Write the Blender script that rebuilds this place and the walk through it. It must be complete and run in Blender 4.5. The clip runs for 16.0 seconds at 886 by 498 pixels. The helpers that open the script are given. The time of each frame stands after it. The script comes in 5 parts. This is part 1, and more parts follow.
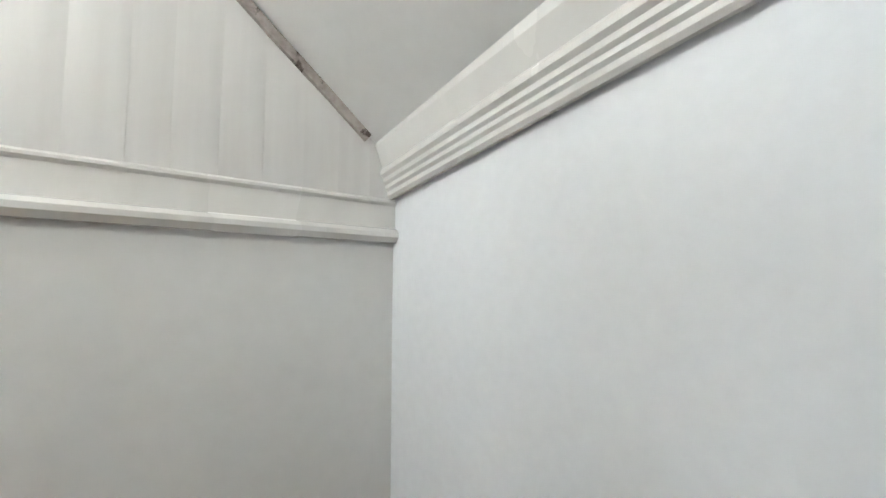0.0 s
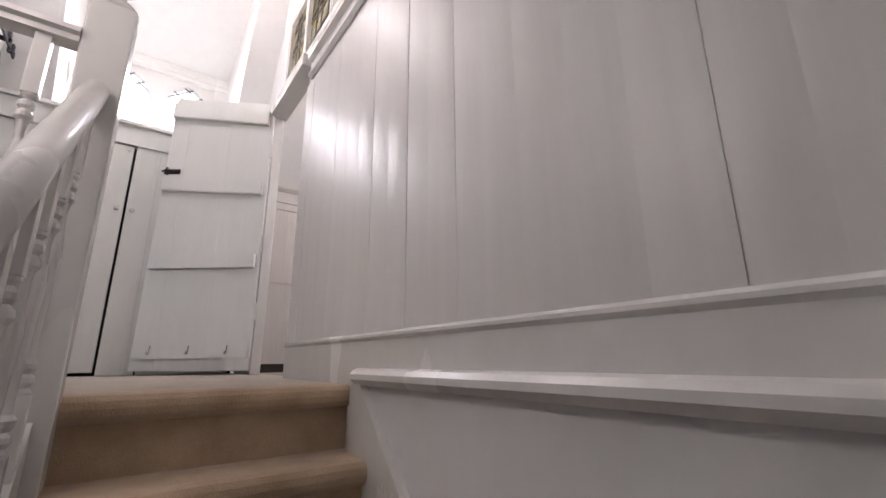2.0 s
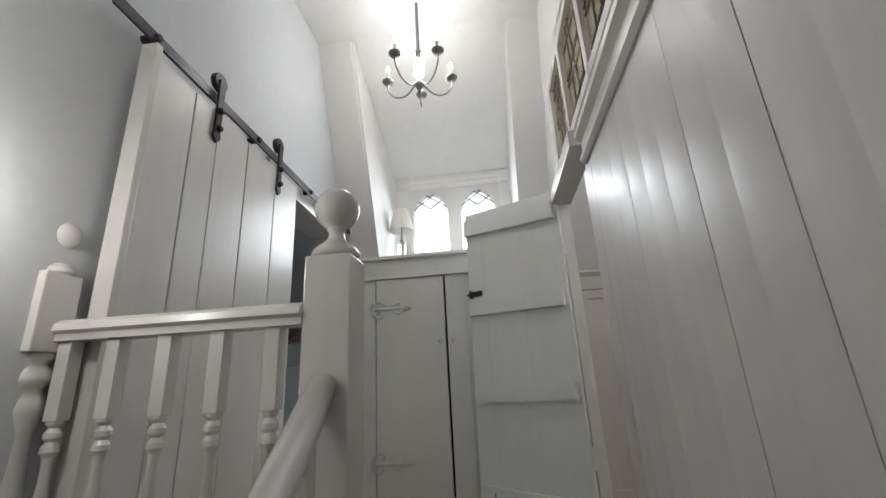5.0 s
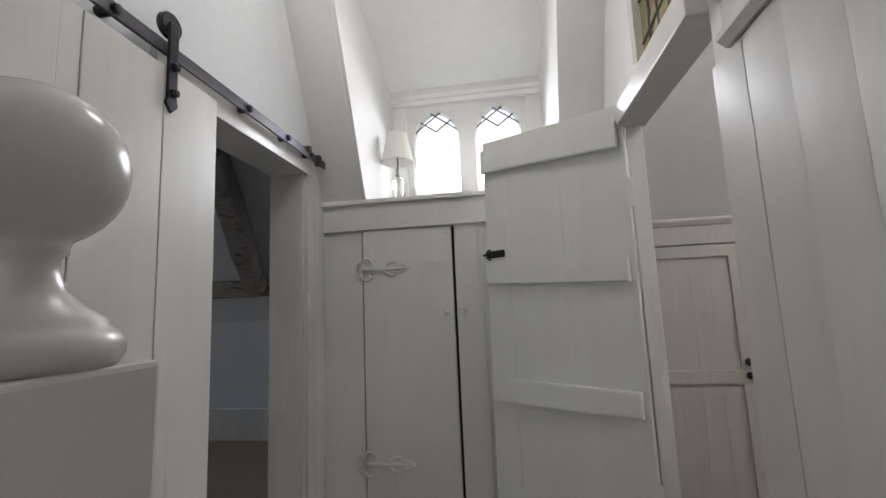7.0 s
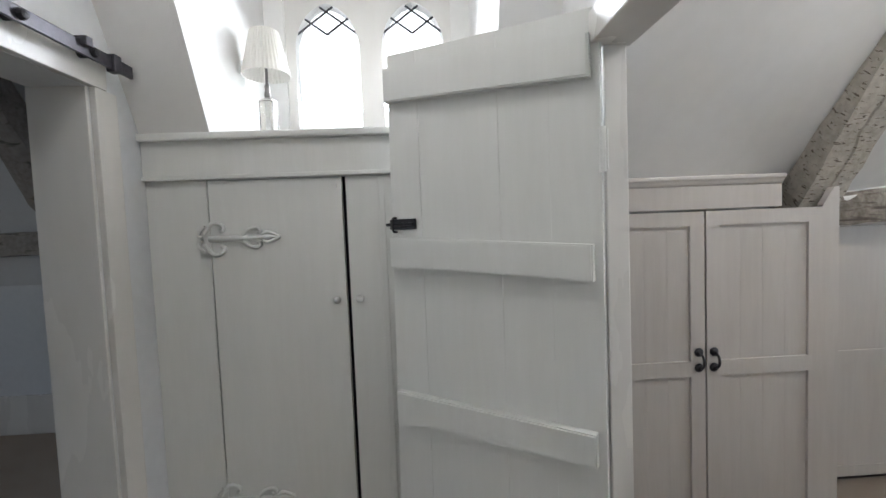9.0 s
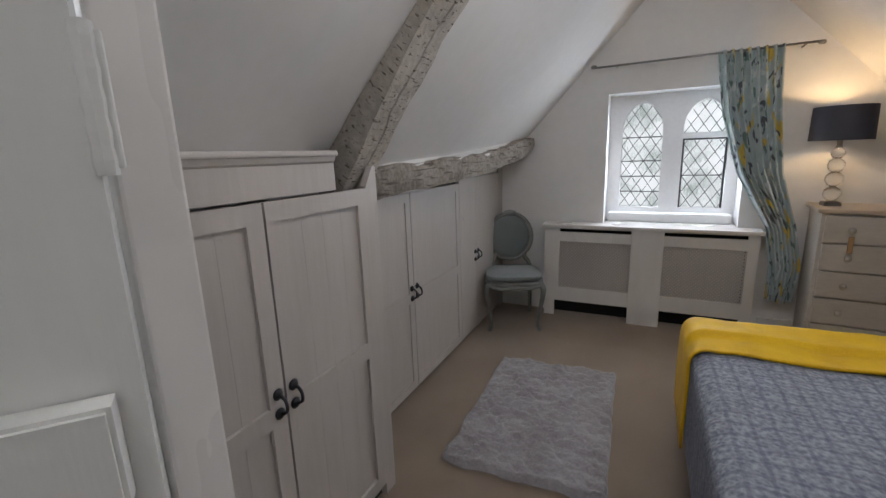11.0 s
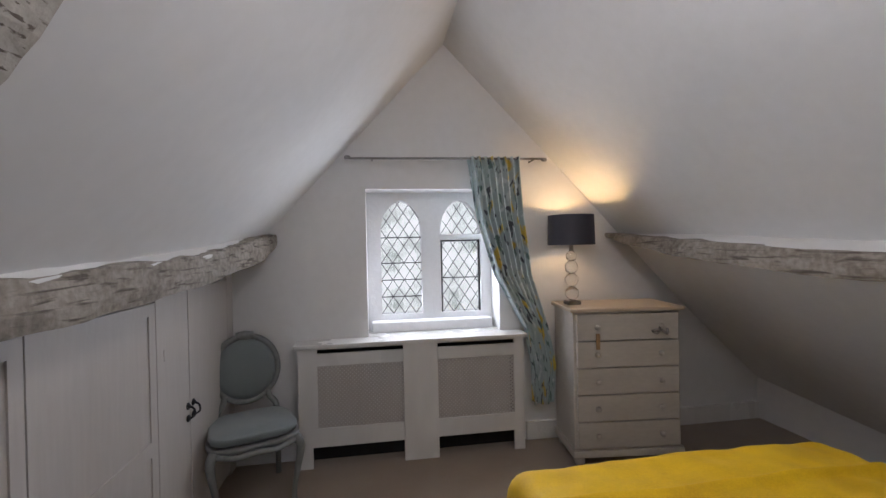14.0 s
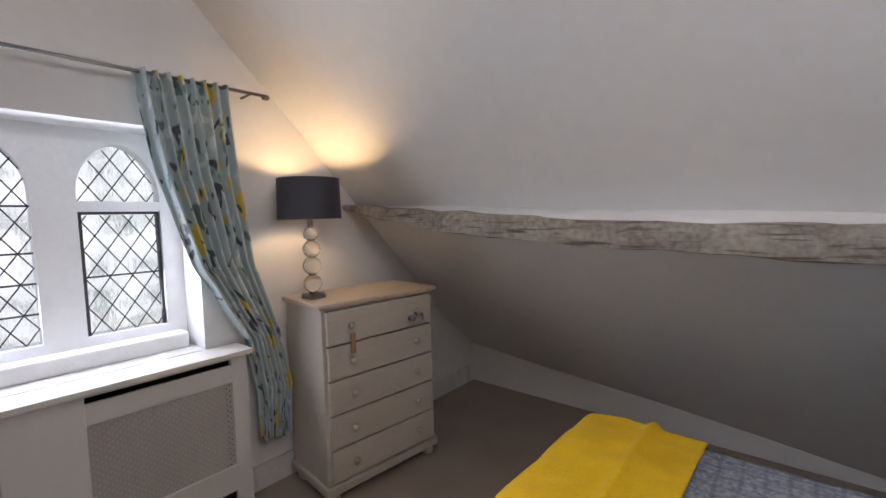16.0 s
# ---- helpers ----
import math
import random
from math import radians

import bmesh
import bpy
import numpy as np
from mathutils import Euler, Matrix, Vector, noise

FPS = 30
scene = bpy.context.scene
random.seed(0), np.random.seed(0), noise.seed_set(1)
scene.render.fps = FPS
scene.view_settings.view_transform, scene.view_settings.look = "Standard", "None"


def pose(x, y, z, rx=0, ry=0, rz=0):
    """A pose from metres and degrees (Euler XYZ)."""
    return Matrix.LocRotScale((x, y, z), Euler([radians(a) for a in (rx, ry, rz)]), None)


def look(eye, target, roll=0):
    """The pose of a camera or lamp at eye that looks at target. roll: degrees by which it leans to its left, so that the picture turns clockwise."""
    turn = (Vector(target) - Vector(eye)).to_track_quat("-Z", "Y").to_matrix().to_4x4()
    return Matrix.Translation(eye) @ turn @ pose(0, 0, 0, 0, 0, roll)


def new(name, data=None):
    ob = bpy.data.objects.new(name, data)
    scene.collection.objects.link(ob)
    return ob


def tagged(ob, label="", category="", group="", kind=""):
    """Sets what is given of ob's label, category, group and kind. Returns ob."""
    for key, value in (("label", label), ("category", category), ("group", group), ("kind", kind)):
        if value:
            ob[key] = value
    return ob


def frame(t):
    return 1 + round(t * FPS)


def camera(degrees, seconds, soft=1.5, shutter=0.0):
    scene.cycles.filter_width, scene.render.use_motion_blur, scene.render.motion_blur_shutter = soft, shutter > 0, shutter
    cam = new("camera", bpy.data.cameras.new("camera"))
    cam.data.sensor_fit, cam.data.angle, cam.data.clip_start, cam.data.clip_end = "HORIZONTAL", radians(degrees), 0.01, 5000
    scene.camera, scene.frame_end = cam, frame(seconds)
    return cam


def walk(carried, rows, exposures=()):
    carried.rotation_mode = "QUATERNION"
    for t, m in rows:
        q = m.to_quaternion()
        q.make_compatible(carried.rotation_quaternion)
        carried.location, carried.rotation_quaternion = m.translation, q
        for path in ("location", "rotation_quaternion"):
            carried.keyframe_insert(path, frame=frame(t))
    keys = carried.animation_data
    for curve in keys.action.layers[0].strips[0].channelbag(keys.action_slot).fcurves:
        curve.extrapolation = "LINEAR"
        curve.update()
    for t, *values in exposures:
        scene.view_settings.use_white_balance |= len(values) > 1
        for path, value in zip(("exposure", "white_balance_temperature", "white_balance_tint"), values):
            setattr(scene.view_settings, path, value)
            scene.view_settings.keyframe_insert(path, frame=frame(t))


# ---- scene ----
cam = camera(92.0, 16.0)
EXPOSURES = [(0, 2.4, 6250, 4), (0.5, 2.35, 6200, 4), (1, 2.03, 6250, 7), (1.5, 1.52, 6450, 14), (2, 0.98, 6500, 21), (2.5, 0.62, 6500, 22), (3.0, 0.4, 6500, 19), (3.5, 0.05, 6450, 14), (6, -0.02, 6200, 8), (7, 0.0, 6350, 10), (8, 0.45, 6250, 9), (8.5, 0.5, 6150, 8), (9, 0.4, 6150, 8), (9.5, 0.1, 6250, 10), (10.2, -0.12, 6250, 11), (12.3, -0.34, 6100, 15), (13, -0.38, 6150, 15), (14, -0.21, 6150, 16), (15, -0.02, 6150, 17), (16, -0.03, 6200, 18)]
PATH = [
    (0, (-1.043, -2.164, -0.150), (0.529, -3.390, 0.015), 0.0),
    (0.5, (-0.818, -2.249, -0.063), (1.090, -2.813, 0.141), -6.0),
    (1, (-0.637, -2.282, -0.061), (1.320, -2.075, 0.298), -5.3),
    (1.2, (-0.548, -2.341, -0.085), (1.296, -1.746, 0.411), -3.3),
    (1.5, (-0.424, -2.322, -0.079), (1.173, -1.275, 0.515), -1.9),
    (2, (-0.318, -2.382, 0.075), (0.826, -0.821, 0.58), -0.4),
    (2.2, (-0.297, -2.366, 0.122), (0.66, -0.68, 0.63), -0.8),
    (2.5, (-0.273, -2.346, 0.19), (0.437, -0.547, 0.699), -1.6),
    (3, (-0.23, -2.241, 0.26), (0.195, -0.36, 0.789), -3.1),
    (3.5, (-0.172, -2.164, 0.419), (-0.168, -0.251, 1.004), -1.5),
    (3.7, (-0.158, -2.15, 0.47), (-0.246, -0.245, 1.07), -0.6),
    (5.8, (-0.114, -1.655, 0.82), (-0.357, 0.233, 1.424), -3.0),
    (6, (-0.119, -1.565, 0.832), (-0.371, 0.333, 1.41), -2.5),
    (6.5, (-0.165, -1.389, 0.965), (-0.44, 0.553, 1.36), -2.7),
    (7, (-0.177, -1.24, 1.059), (-0.461, 0.723, 1.318), -2.5),
    (7.5, (-0.177, -1.109, 1.125), (-0.42, 0.868, 1.311), -2.7),
    (8, (-0.178, -0.973, 1.164), (-0.442, 1.007, 1.27), -2.5),
    (8.5, (-0.201, -0.839, 1.22), (-0.374, 1.153, 1.176), -2.2),
    (9, (-0.154, -0.657, 1.267), (-0.069, 1.338, 1.162), -2.3),
    (9.5, (-0.084, -0.441, 1.329), (0.294, 1.509, 1.102), -4.4),
    (10, (-0.035, -0.301, 1.362), (0.905, 1.421, 0.973), -2.4),
    (10.2, (-0.022, -0.23, 1.37), (1.165, 1.352, 0.935), -2.4),
    (12.3, (0.403, 0.222, 1.465), (2.399, 0.277, 1.349), -1.4),
    (12.5, (0.441, 0.242, 1.48), (2.441, 0.236, 1.42), -1.4),
    (13, (0.518, 0.262, 1.45), (2.516, 0.173, 1.448), -1.4),
    (13.5, (0.658, 0.283, 1.417), (2.648, 0.079, 1.417), -1.4),
    (14, (0.868, 0.27, 1.412), (2.843, -0.042, 1.397), -1.2),
    (14.5, (1.053, 0.31, 1.395), (2.954, -0.308, 1.316), -0.9),
    (15, (1.269, 0.31, 1.367), (3.006, -0.679, 1.289), -1.4),
    (15.5, (1.48, 0.293, 1.351), (2.978, -1.027, 1.235), -1.5),
    (16, (1.69, 0.186, 1.392), (2.974, -1.34, 1.244), -1.5),
]
walk(cam, [(t, look(eye, target, roll)) for t, eye, target, roll in PATH], EXPOSURES)

# ---- world and lights ----
world = bpy.data.worlds.new("world")
scene.world = world
world.use_nodes = True
wn = world.node_tree
sky = wn.nodes.new("ShaderNodeTexSky")
sky.sky_type, sky.sun_disc, sky.sun_elevation, sky.sun_rotation = "NISHITA", False, radians(38), radians(200)
wn.links.new(sky.outputs[0], wn.nodes["Background"].inputs[0])
wn.nodes["Background"].inputs[1].default_value = 0.15


def lamp(name, kind, m, watts, colour=(1, 1, 1), size=0.1, size_y=None, spread=180):
    data = bpy.data.lights.new(name, kind)
    data.energy, data.color = watts, colour
    if kind == "AREA":
        data.shape, data.size, data.size_y, data.spread = "RECTANGLE", size, size_y or size, radians(spread)
    elif kind == "SUN":
        data.angle = size
    else:
        data.shadow_soft_size = size
    ob = new(name, data)
    ob.matrix_world = m
    return ob


lamp("sun", "SUN", look((8, -6, 12), (0, 0, 0)), 0.8, (1, 0.97, 0.93), radians(12))
# daylight of the dormer window and of the gable window, in their openings
lamp("dormer_daylight", "AREA", look((-0.39, 1.46, 2.08), (-0.39, 0.0, 1.25)), 9.5, (0.95, 0.97, 1.0), 0.72, 0.5, 130)
lamp("gable_daylight", "AREA", look((4.02, -0.14, 1.31), (3.0, -0.14, 1.15)), 15, (0.88, 0.94, 1.0), 0.80, 0.66)
lamp("side_room_daylight", "AREA", look((-4.15, -0.2, 1.35), (-2.5, 0.6, 0.9)), 5, (0.85, 0.92, 1.0), 0.9, 1.0)

# ---- mesh helpers ----
ORG = {}


def thing(name, m=None, label="", category="", group="", kind=""):
    ob = new(name)
    ob.empty_display_size = 0.1
    ob.matrix_world = m or Matrix()
    ORG[ob] = m or Matrix()
    return tagged(ob, label, category, group, kind)


def mesh_of(name, bm, material, smooth=False):
    me = bpy.data.meshes.new(name)
    bmesh.ops.recalc_face_normals(bm, faces=bm.faces[:])
    for f in bm.faces:
        f.smooth = smooth
    bm.to_mesh(me)
    bm.free()
    if material:
        me.materials.append(material)
    return me


def part(name, bm, material, parent, label="", smooth=False):
    """One mesh under a thing or a part, given in the thing's own frame."""
    ob = new(name, mesh_of(name, bm, material, smooth))
    ob.parent = parent
    return tagged(ob, label)


def solid(name, bm, material, label="", category="", kind="structure", smooth=False, group=""):
    """One mesh that is a whole thing, given in world coordinates."""
    return tagged(new(name, mesh_of(name, bm, material, smooth)), label, category, group, kind)


def box(x0, y0, z0, x1, y1, z1, bevel=0.0, bm=None):
    b = bmesh.new()
    bmesh.ops.create_cube(b, size=1)
    for v in b.verts:
        v.co = Vector(((x0 + x1) / 2 + v.co.x * (x1 - x0), (y0 + y1) / 2 + v.co.y * (y1 - y0), (z0 + z1) / 2 + v.co.z * (z1 - z0)))
    if bevel:
        bmesh.ops.bevel(b, geom=b.edges[:], offset=bevel, segments=2, affect="EDGES", profile=0.6)
    return join(bm, b)


def join(bm, b):
    if bm is None:
        return b
    me = bpy.data.meshes.new("tmp")
    b.to_mesh(me)
    b.free()
    bm.from_mesh(me)
    bpy.data.meshes.remove(me)
    return bm


def moved(b, m):
    bmesh.ops.transform(b, matrix=m, verts=b.verts[:])
    return b


def prism(points, a, b, axis="x", bm=None):
    """A polygon, given in the two other axes, drawn out from a to b along an axis."""
    out = bmesh.new()

    def at(p, s):
        return {"x": (s, p[0], p[1]), "y": (p[0], s, p[1]), "z": (p[0], p[1], s)}[axis]

    lo = [out.verts.new(at(p, a)) for p in points]
    hi = [out.verts.new(at(p, b)) for p in points]
    out.faces.new(lo)
    out.faces.new(hi[::-1])
    for i in range(len(points)):
        j = (i + 1) % len(points)
        out.faces.new((lo[i], hi[i], hi[j], lo[j]))
    return join(bm, out)


def lathe(profile, n=20, bm=None, m=None):
    """Turned work: rows of (radius, z) about the z axis."""
    b = bmesh.new()
    rings = []
    for r, z in profile:
        rings.append([b.verts.new((r * math.cos(2 * math.pi * i / n), r * math.sin(2 * math.pi * i / n), z)) for i in range(n)])
    for p, q in zip(rings, rings[1:]):
        for i in range(n):
            b.faces.new((p[i], p[(i + 1) % n], q[(i + 1) % n], q[i]))
    b.faces.new(rings[0][::-1])
    b.faces.new(rings[-1])
    if m:
        moved(b, m)
    return join(bm, b)


def tube(points, r, n=8, bm=None, closed=False):
    """A round bar along points; r is one radius or one for each point."""
    pts = [Vector(p) for p in points]
    rs = r if isinstance(r, (list, tuple)) else [r] * len(pts)
    b = bmesh.new()
    rings = []
    side = None
    for i, p in enumerate(pts):
        if closed:
            d = pts[(i + 1) % len(pts)] - pts[i - 1]
        else:
            d = pts[min(i + 1, len(pts) - 1)] - pts[max(i - 1, 0)]
        d.normalize()
        if side is None:
            side = d.orthogonal().normalized()
        side = (side - d * side.dot(d)).normalized()
        up = d.cross(side)
        rings.append([b.verts.new(p + rs[i] * (math.cos(2 * math.pi * k / n) * side + math.sin(2 * math.pi * k / n) * up)) for k in range(n)])
    pairs = list(zip(rings, rings[1:])) + ([(rings[-1], rings[0])] if closed else [])
    for p, q in pairs:
        for k in range(n):
            b.faces.new((p[k], p[(k + 1) % n], q[(k + 1) % n], q[k]))
    if not closed:
        b.faces.new(rings[0][::-1])
        b.faces.new(rings[-1])
    return join(bm, b)


def curve_points(ps, n=8):
    """A smooth line through points."""
    ps = [Vector(p) for p in ps]
    out = []
    for i in range(len(ps) - 1):
        a, b, c, d = ps[max(i - 1, 0)], ps[i], ps[i + 1], ps[min(i + 2, len(ps) - 1)]
        for k in range(n):
            t = k / n
            out.append(0.5 * (2 * b + (c - a) * t + (2 * a - 5 * b + 4 * c - d) * t * t + (3 * b - a - 3 * c + d) * t ** 3))
    return out + [ps[-1]]


def rough_beam(line, w, h, up, seed, wobble=0.012, n=10, crack=0.0, end=1.0):
    """A hewn timber along a line of points, w wide and h deep, with uneven faces; its last tenth thins to a share of its size."""
    pts = curve_points(line, n)
    w_full, h_full = w, h
    b = bmesh.new()
    rings = []
    for i, p in enumerate(pts):
        d = (pts[min(i + 1, len(pts) - 1)] - pts[max(i - 1, 0)]).normalized()
        u = (Vector(up) - d * d.dot(Vector(up))).normalized()
        s = d.cross(u)
        ring = []
        thin = 1 - (1 - end) * max(0.0, (i / (len(pts) - 1) - 0.72) / 0.28) ** 1.5
        w, h = w_full * (0.5 + 0.5 * thin), h_full * thin
        wander = 0.35 * noise.noise((i * 0.11, seed, 0)) + 0.12 * noise.noise((i * 0.5, seed, 4))
        split = ((wander - 0.07, -1.0), (wander, -1.0 + crack), (wander + 0.06, -1.0)) if crack else ((-0.4, -1.02), (0.4, -1.0))
        outline = ((-1, -1), *split, (1, -1), (1.03, -0.3), (1.0, 0.4), (1, 1), (0.4, 1.03), (-0.4, 1.0), (-1, 1), (-1.02, 0.3), (-1, -0.4))
        for k, (a, c) in enumerate(outline):
            q = p + s * a * w / 2 * (0.93 if abs(a) == 1 and abs(c) == 1 else 1) + u * c * h / 2 * (0.93 if abs(a) == 1 and abs(c) == 1 else 1)
            q += wobble * Vector(noise.noise_vector(q * 7 + Vector((seed, 0, 0)))) + 0.4 * wobble * Vector(noise.noise_vector(q * 31 + Vector((0, seed, 0))))
            ring.append(b.verts.new(q))
        rings.append(ring)
    for p, q in zip(rings, rings[1:]):
        for k in range(len(p)):
            b.faces.new((p[k], p[(k + 1) % len(p)], q[(k + 1) % len(p)], q[k]))
    b.faces.new(rings[0][::-1])
    b.faces.new(rings[-1])
    return b


# ---- materials ----
def material(name):
    m = bpy.data.materials.new(name)
    m.use_nodes = True
    return m, m.node_tree.nodes, m.node_tree.links, m.node_tree.nodes["Principled BSDF"]


def mottled(name, dark, light, rough=0.5, grain=60.0, bump=0.1, stretch=(1, 1, 1), patch=2.5, metal=0.0, sheen=0.0, rough_spread=0.12, coat=0.0, vary=0.0):
    """Two scales of variation between two colours, grain relief, uneven gloss."""
    m, n, l, bsdf = material(name)
    co = n.new("ShaderNodeTexCoord")
    mp = n.new("ShaderNodeMapping")
    mp.inputs["Scale"].default_value = stretch
    l.new(co.outputs["Object"], mp.inputs["Vector"])
    big, small = n.new("ShaderNodeTexNoise"), n.new("ShaderNodeTexNoise")
    big.inputs["Scale"].default_value, big.inputs["Detail"].default_value = patch, 5
    small.inputs["Scale"].default_value, small.inputs["Detail"].default_value = grain, 6
    for t in (big, small):
        l.new(mp.outputs[0], t.inputs["Vector"])
    mix = n.new("ShaderNodeMix")
    mix.data_type = "FLOAT"
    mix.inputs[0].default_value = 0.4
    l.new(big.outputs[0], mix.inputs[2])
    l.new(small.outputs[0], mix.inputs[3])
    ramp = n.new("ShaderNodeValToRGB")
    ramp.color_ramp.elements[0].color, ramp.color_ramp.elements[1].color = (*dark, 1), (*light, 1)
    ramp.color_ramp.elements[0].position, ramp.color_ramp.elements[1].position = 0.32, 0.68
    l.new(mix.outputs[0], ramp.inputs[0])
    tint = ramp.outputs[0]
    if vary:
        info = n.new("ShaderNodeObjectInfo")
        hsv = n.new("ShaderNodeHueSaturation")
        span = n.new("ShaderNodeMapRange")
        span.inputs[3].default_value, span.inputs[4].default_value = 1 - vary, 1 + vary
        l.new(info.outputs["Random"], span.inputs[0])
        l.new(span.outputs[0], hsv.inputs["Value"])
        l.new(tint, hsv.inputs["Color"])
        tint = hsv.outputs[0]
    l.new(tint, bsdf.inputs["Base Color"])
    rr = n.new("ShaderNodeMapRange")
    rr.inputs[3].default_value, rr.inputs[4].default_value = rough - rough_spread, rough + rough_spread
    l.new(big.outputs[0], rr.inputs[0])
    l.new(rr.outputs[0], bsdf.inputs["Roughness"])
    bsdf.inputs["Metallic"].default_value = metal
    bsdf.inputs["Sheen Weight"].default_value = sheen
    bsdf.inputs["Coat Weight"].default_value = coat
    if bump:
        bp = n.new("ShaderNodeBump")
        bp.inputs["Strength"].default_value, bp.inputs["Distance"].default_value = bump, 0.004
        l.new(small.outputs[0], bp.inputs["Height"])
        l.new(bp.outputs[0], bsdf.inputs["Normal"])
    return m


PLASTER = mottled("white_plaster", (0.67, 0.66, 0.645), (0.73, 0.72, 0.71), 0.75, 16, 0.14, patch=1.6)
GABLE_PLASTER = PLASTER
STAIR_WALL = mottled("cool_white_emulsion", (0.70, 0.71, 0.73), (0.76, 0.77, 0.79), 0.7, 30, 0.15, patch=1.3)
GREY_WALL = mottled("pale_grey_emulsion", (0.60, 0.61, 0.63), (0.66, 0.67, 0.69), 0.7, 30, 0.15, patch=1.5)
GLOSS = mottled("cream_gloss_paint", (0.63, 0.61, 0.585), (0.70, 0.685, 0.66), 0.26, 14, 0.12, (1, 1, 0.25), 3.0, rough_spread=0.08)
BOARD = mottled("gloss_painted_boards", (0.60, 0.58, 0.565), (0.65, 0.635, 0.62), 0.36, 8, 0.1, (1, 4.5, 0.3), 3.0, rough_spread=0.06, vary=0.02)
BOARD.node_tree.nodes["Principled BSDF"].inputs["Specular IOR Level"].default_value = 0.27
DOOR_PAINT = mottled("white_satin_door_paint", (0.655, 0.655, 0.63), (0.70, 0.70, 0.68), 0.42, 18, 0.2, (3, 3, 0.3), 2.5, rough_spread=0.1)
BARN_PAINT = mottled("off_white_limed_boards", (0.65, 0.635, 0.62), (0.70, 0.685, 0.67), 0.31, 14, 0.14, (3, 3, 0.22), 3.0, vary=0.03)
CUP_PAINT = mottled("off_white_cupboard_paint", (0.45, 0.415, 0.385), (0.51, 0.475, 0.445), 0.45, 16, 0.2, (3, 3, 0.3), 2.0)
STONE = mottled("white_painted_stone", (0.80, 0.80, 0.81), (0.88, 0.88, 0.89), 0.65, 35, 0.5)
CARPET = mottled("fawn_carpet", (0.40, 0.275, 0.17), (0.60, 0.45, 0.31), 0.95, 300, 1.0, patch=10, sheen=0.25)
CARPET_PALE = mottled("beige_carpet", (0.38, 0.32, 0.255), (0.50, 0.43, 0.36), 0.95, 420, 1.0, patch=3.0, sheen=0.25)
# darkened copy of the beige carpet, dimmer room light put into its colour
CARPET_SHADED = mottled("shaded_beige_carpet", (0.215, 0.155, 0.11), (0.31, 0.24, 0.175), 0.95, 420, 1.0, patch=3.0, sheen=0.25)
IRON = mottled("black_iron", (0.015, 0.014, 0.016), (0.05, 0.048, 0.055), 0.45, 60, 0.2, metal=0.6)
STEEL = mottled("dark_grey_steel_track", (0.05, 0.047, 0.055), (0.11, 0.105, 0.12), 0.4, 60, 0.1, metal=0.7)
PEWTER = mottled("aged_pewter", (0.16, 0.155, 0.15), (0.34, 0.33, 0.32), 0.35, 50, 0.2, metal=0.9)
COPPER = mottled("tarnished_brass", (0.18, 0.12, 0.09), (0.33, 0.24, 0.19), 0.35, 40, 0.2, metal=0.9)
CANDLE = mottled("ivory_candle_sleeve", (0.72, 0.68, 0.6), (0.8, 0.77, 0.7), 0.5, 40, 0.1)
CHEST_PAINT = mottled("stone_grey_furniture_paint", (0.46, 0.415, 0.36), (0.55, 0.50, 0.44), 0.42, 20, 0.15, (1, 1, 3), 2.5)
CHEST_TOP = mottled("pale_waxed_pine_top", (0.46, 0.36, 0.26), (0.58, 0.47, 0.36), 0.4, 12, 0.15, (6, 1, 1), 2.0)
CHAIR_WOOD = mottled("grey_green_painted_wood", (0.12, 0.125, 0.12), (0.23, 0.235, 0.225), 0.45, 40, 0.3, patch=6)
CHAIR_CLOTH = mottled("duck_egg_upholstery", (0.15, 0.17, 0.17), (0.20, 0.225, 0.225), 0.85, 300, 0.5, sheen=0.3)
NAVY = mottled("charcoal_navy_shade_silk", (0.028, 0.027, 0.038), (0.045, 0.043, 0.06), 0.55, 300, 0.3, (1, 1, 0.2))
SHADE = mottled("white_pleated_linen", (0.72, 0.70, 0.66), (0.80, 0.78, 0.74), 0.8, 200, 0.3)
THROW = mottled("mustard_velvet", (0.70, 0.40, 0.0008), (0.92, 0.58, 0.002), 0.7, 160, 0.4, patch=9, sheen=0.04)
LEAD = mottled("lead_cames", (0.03, 0.03, 0.035), (0.09, 0.09, 0.1), 0.5, 90, 0.2, metal=0.6)
# black for sheets that stand in for the shade behind openings
DARK = mottled("painted_black_shade", (0.01, 0.01, 0.01), (0.02, 0.02, 0.02), 0.9, 20, 0.0)
RUG = mottled("pale_grey_shag", (0.21, 0.19, 0.195), (0.38, 0.36, 0.37), 0.95, 90, 1.0, patch=6, sheen=0.4)
LEATHER = mottled("tan_leather_tag", (0.30, 0.17, 0.07), (0.42, 0.26, 0.12), 0.6, 60, 0.2)
# near-black that paints the shade of recesses and gaps into the colour
SHADOW_GAP = mottled("painted_shadow_gap", (0.05, 0.045, 0.04), (0.09, 0.08, 0.07), 0.9, 30, 0.0)


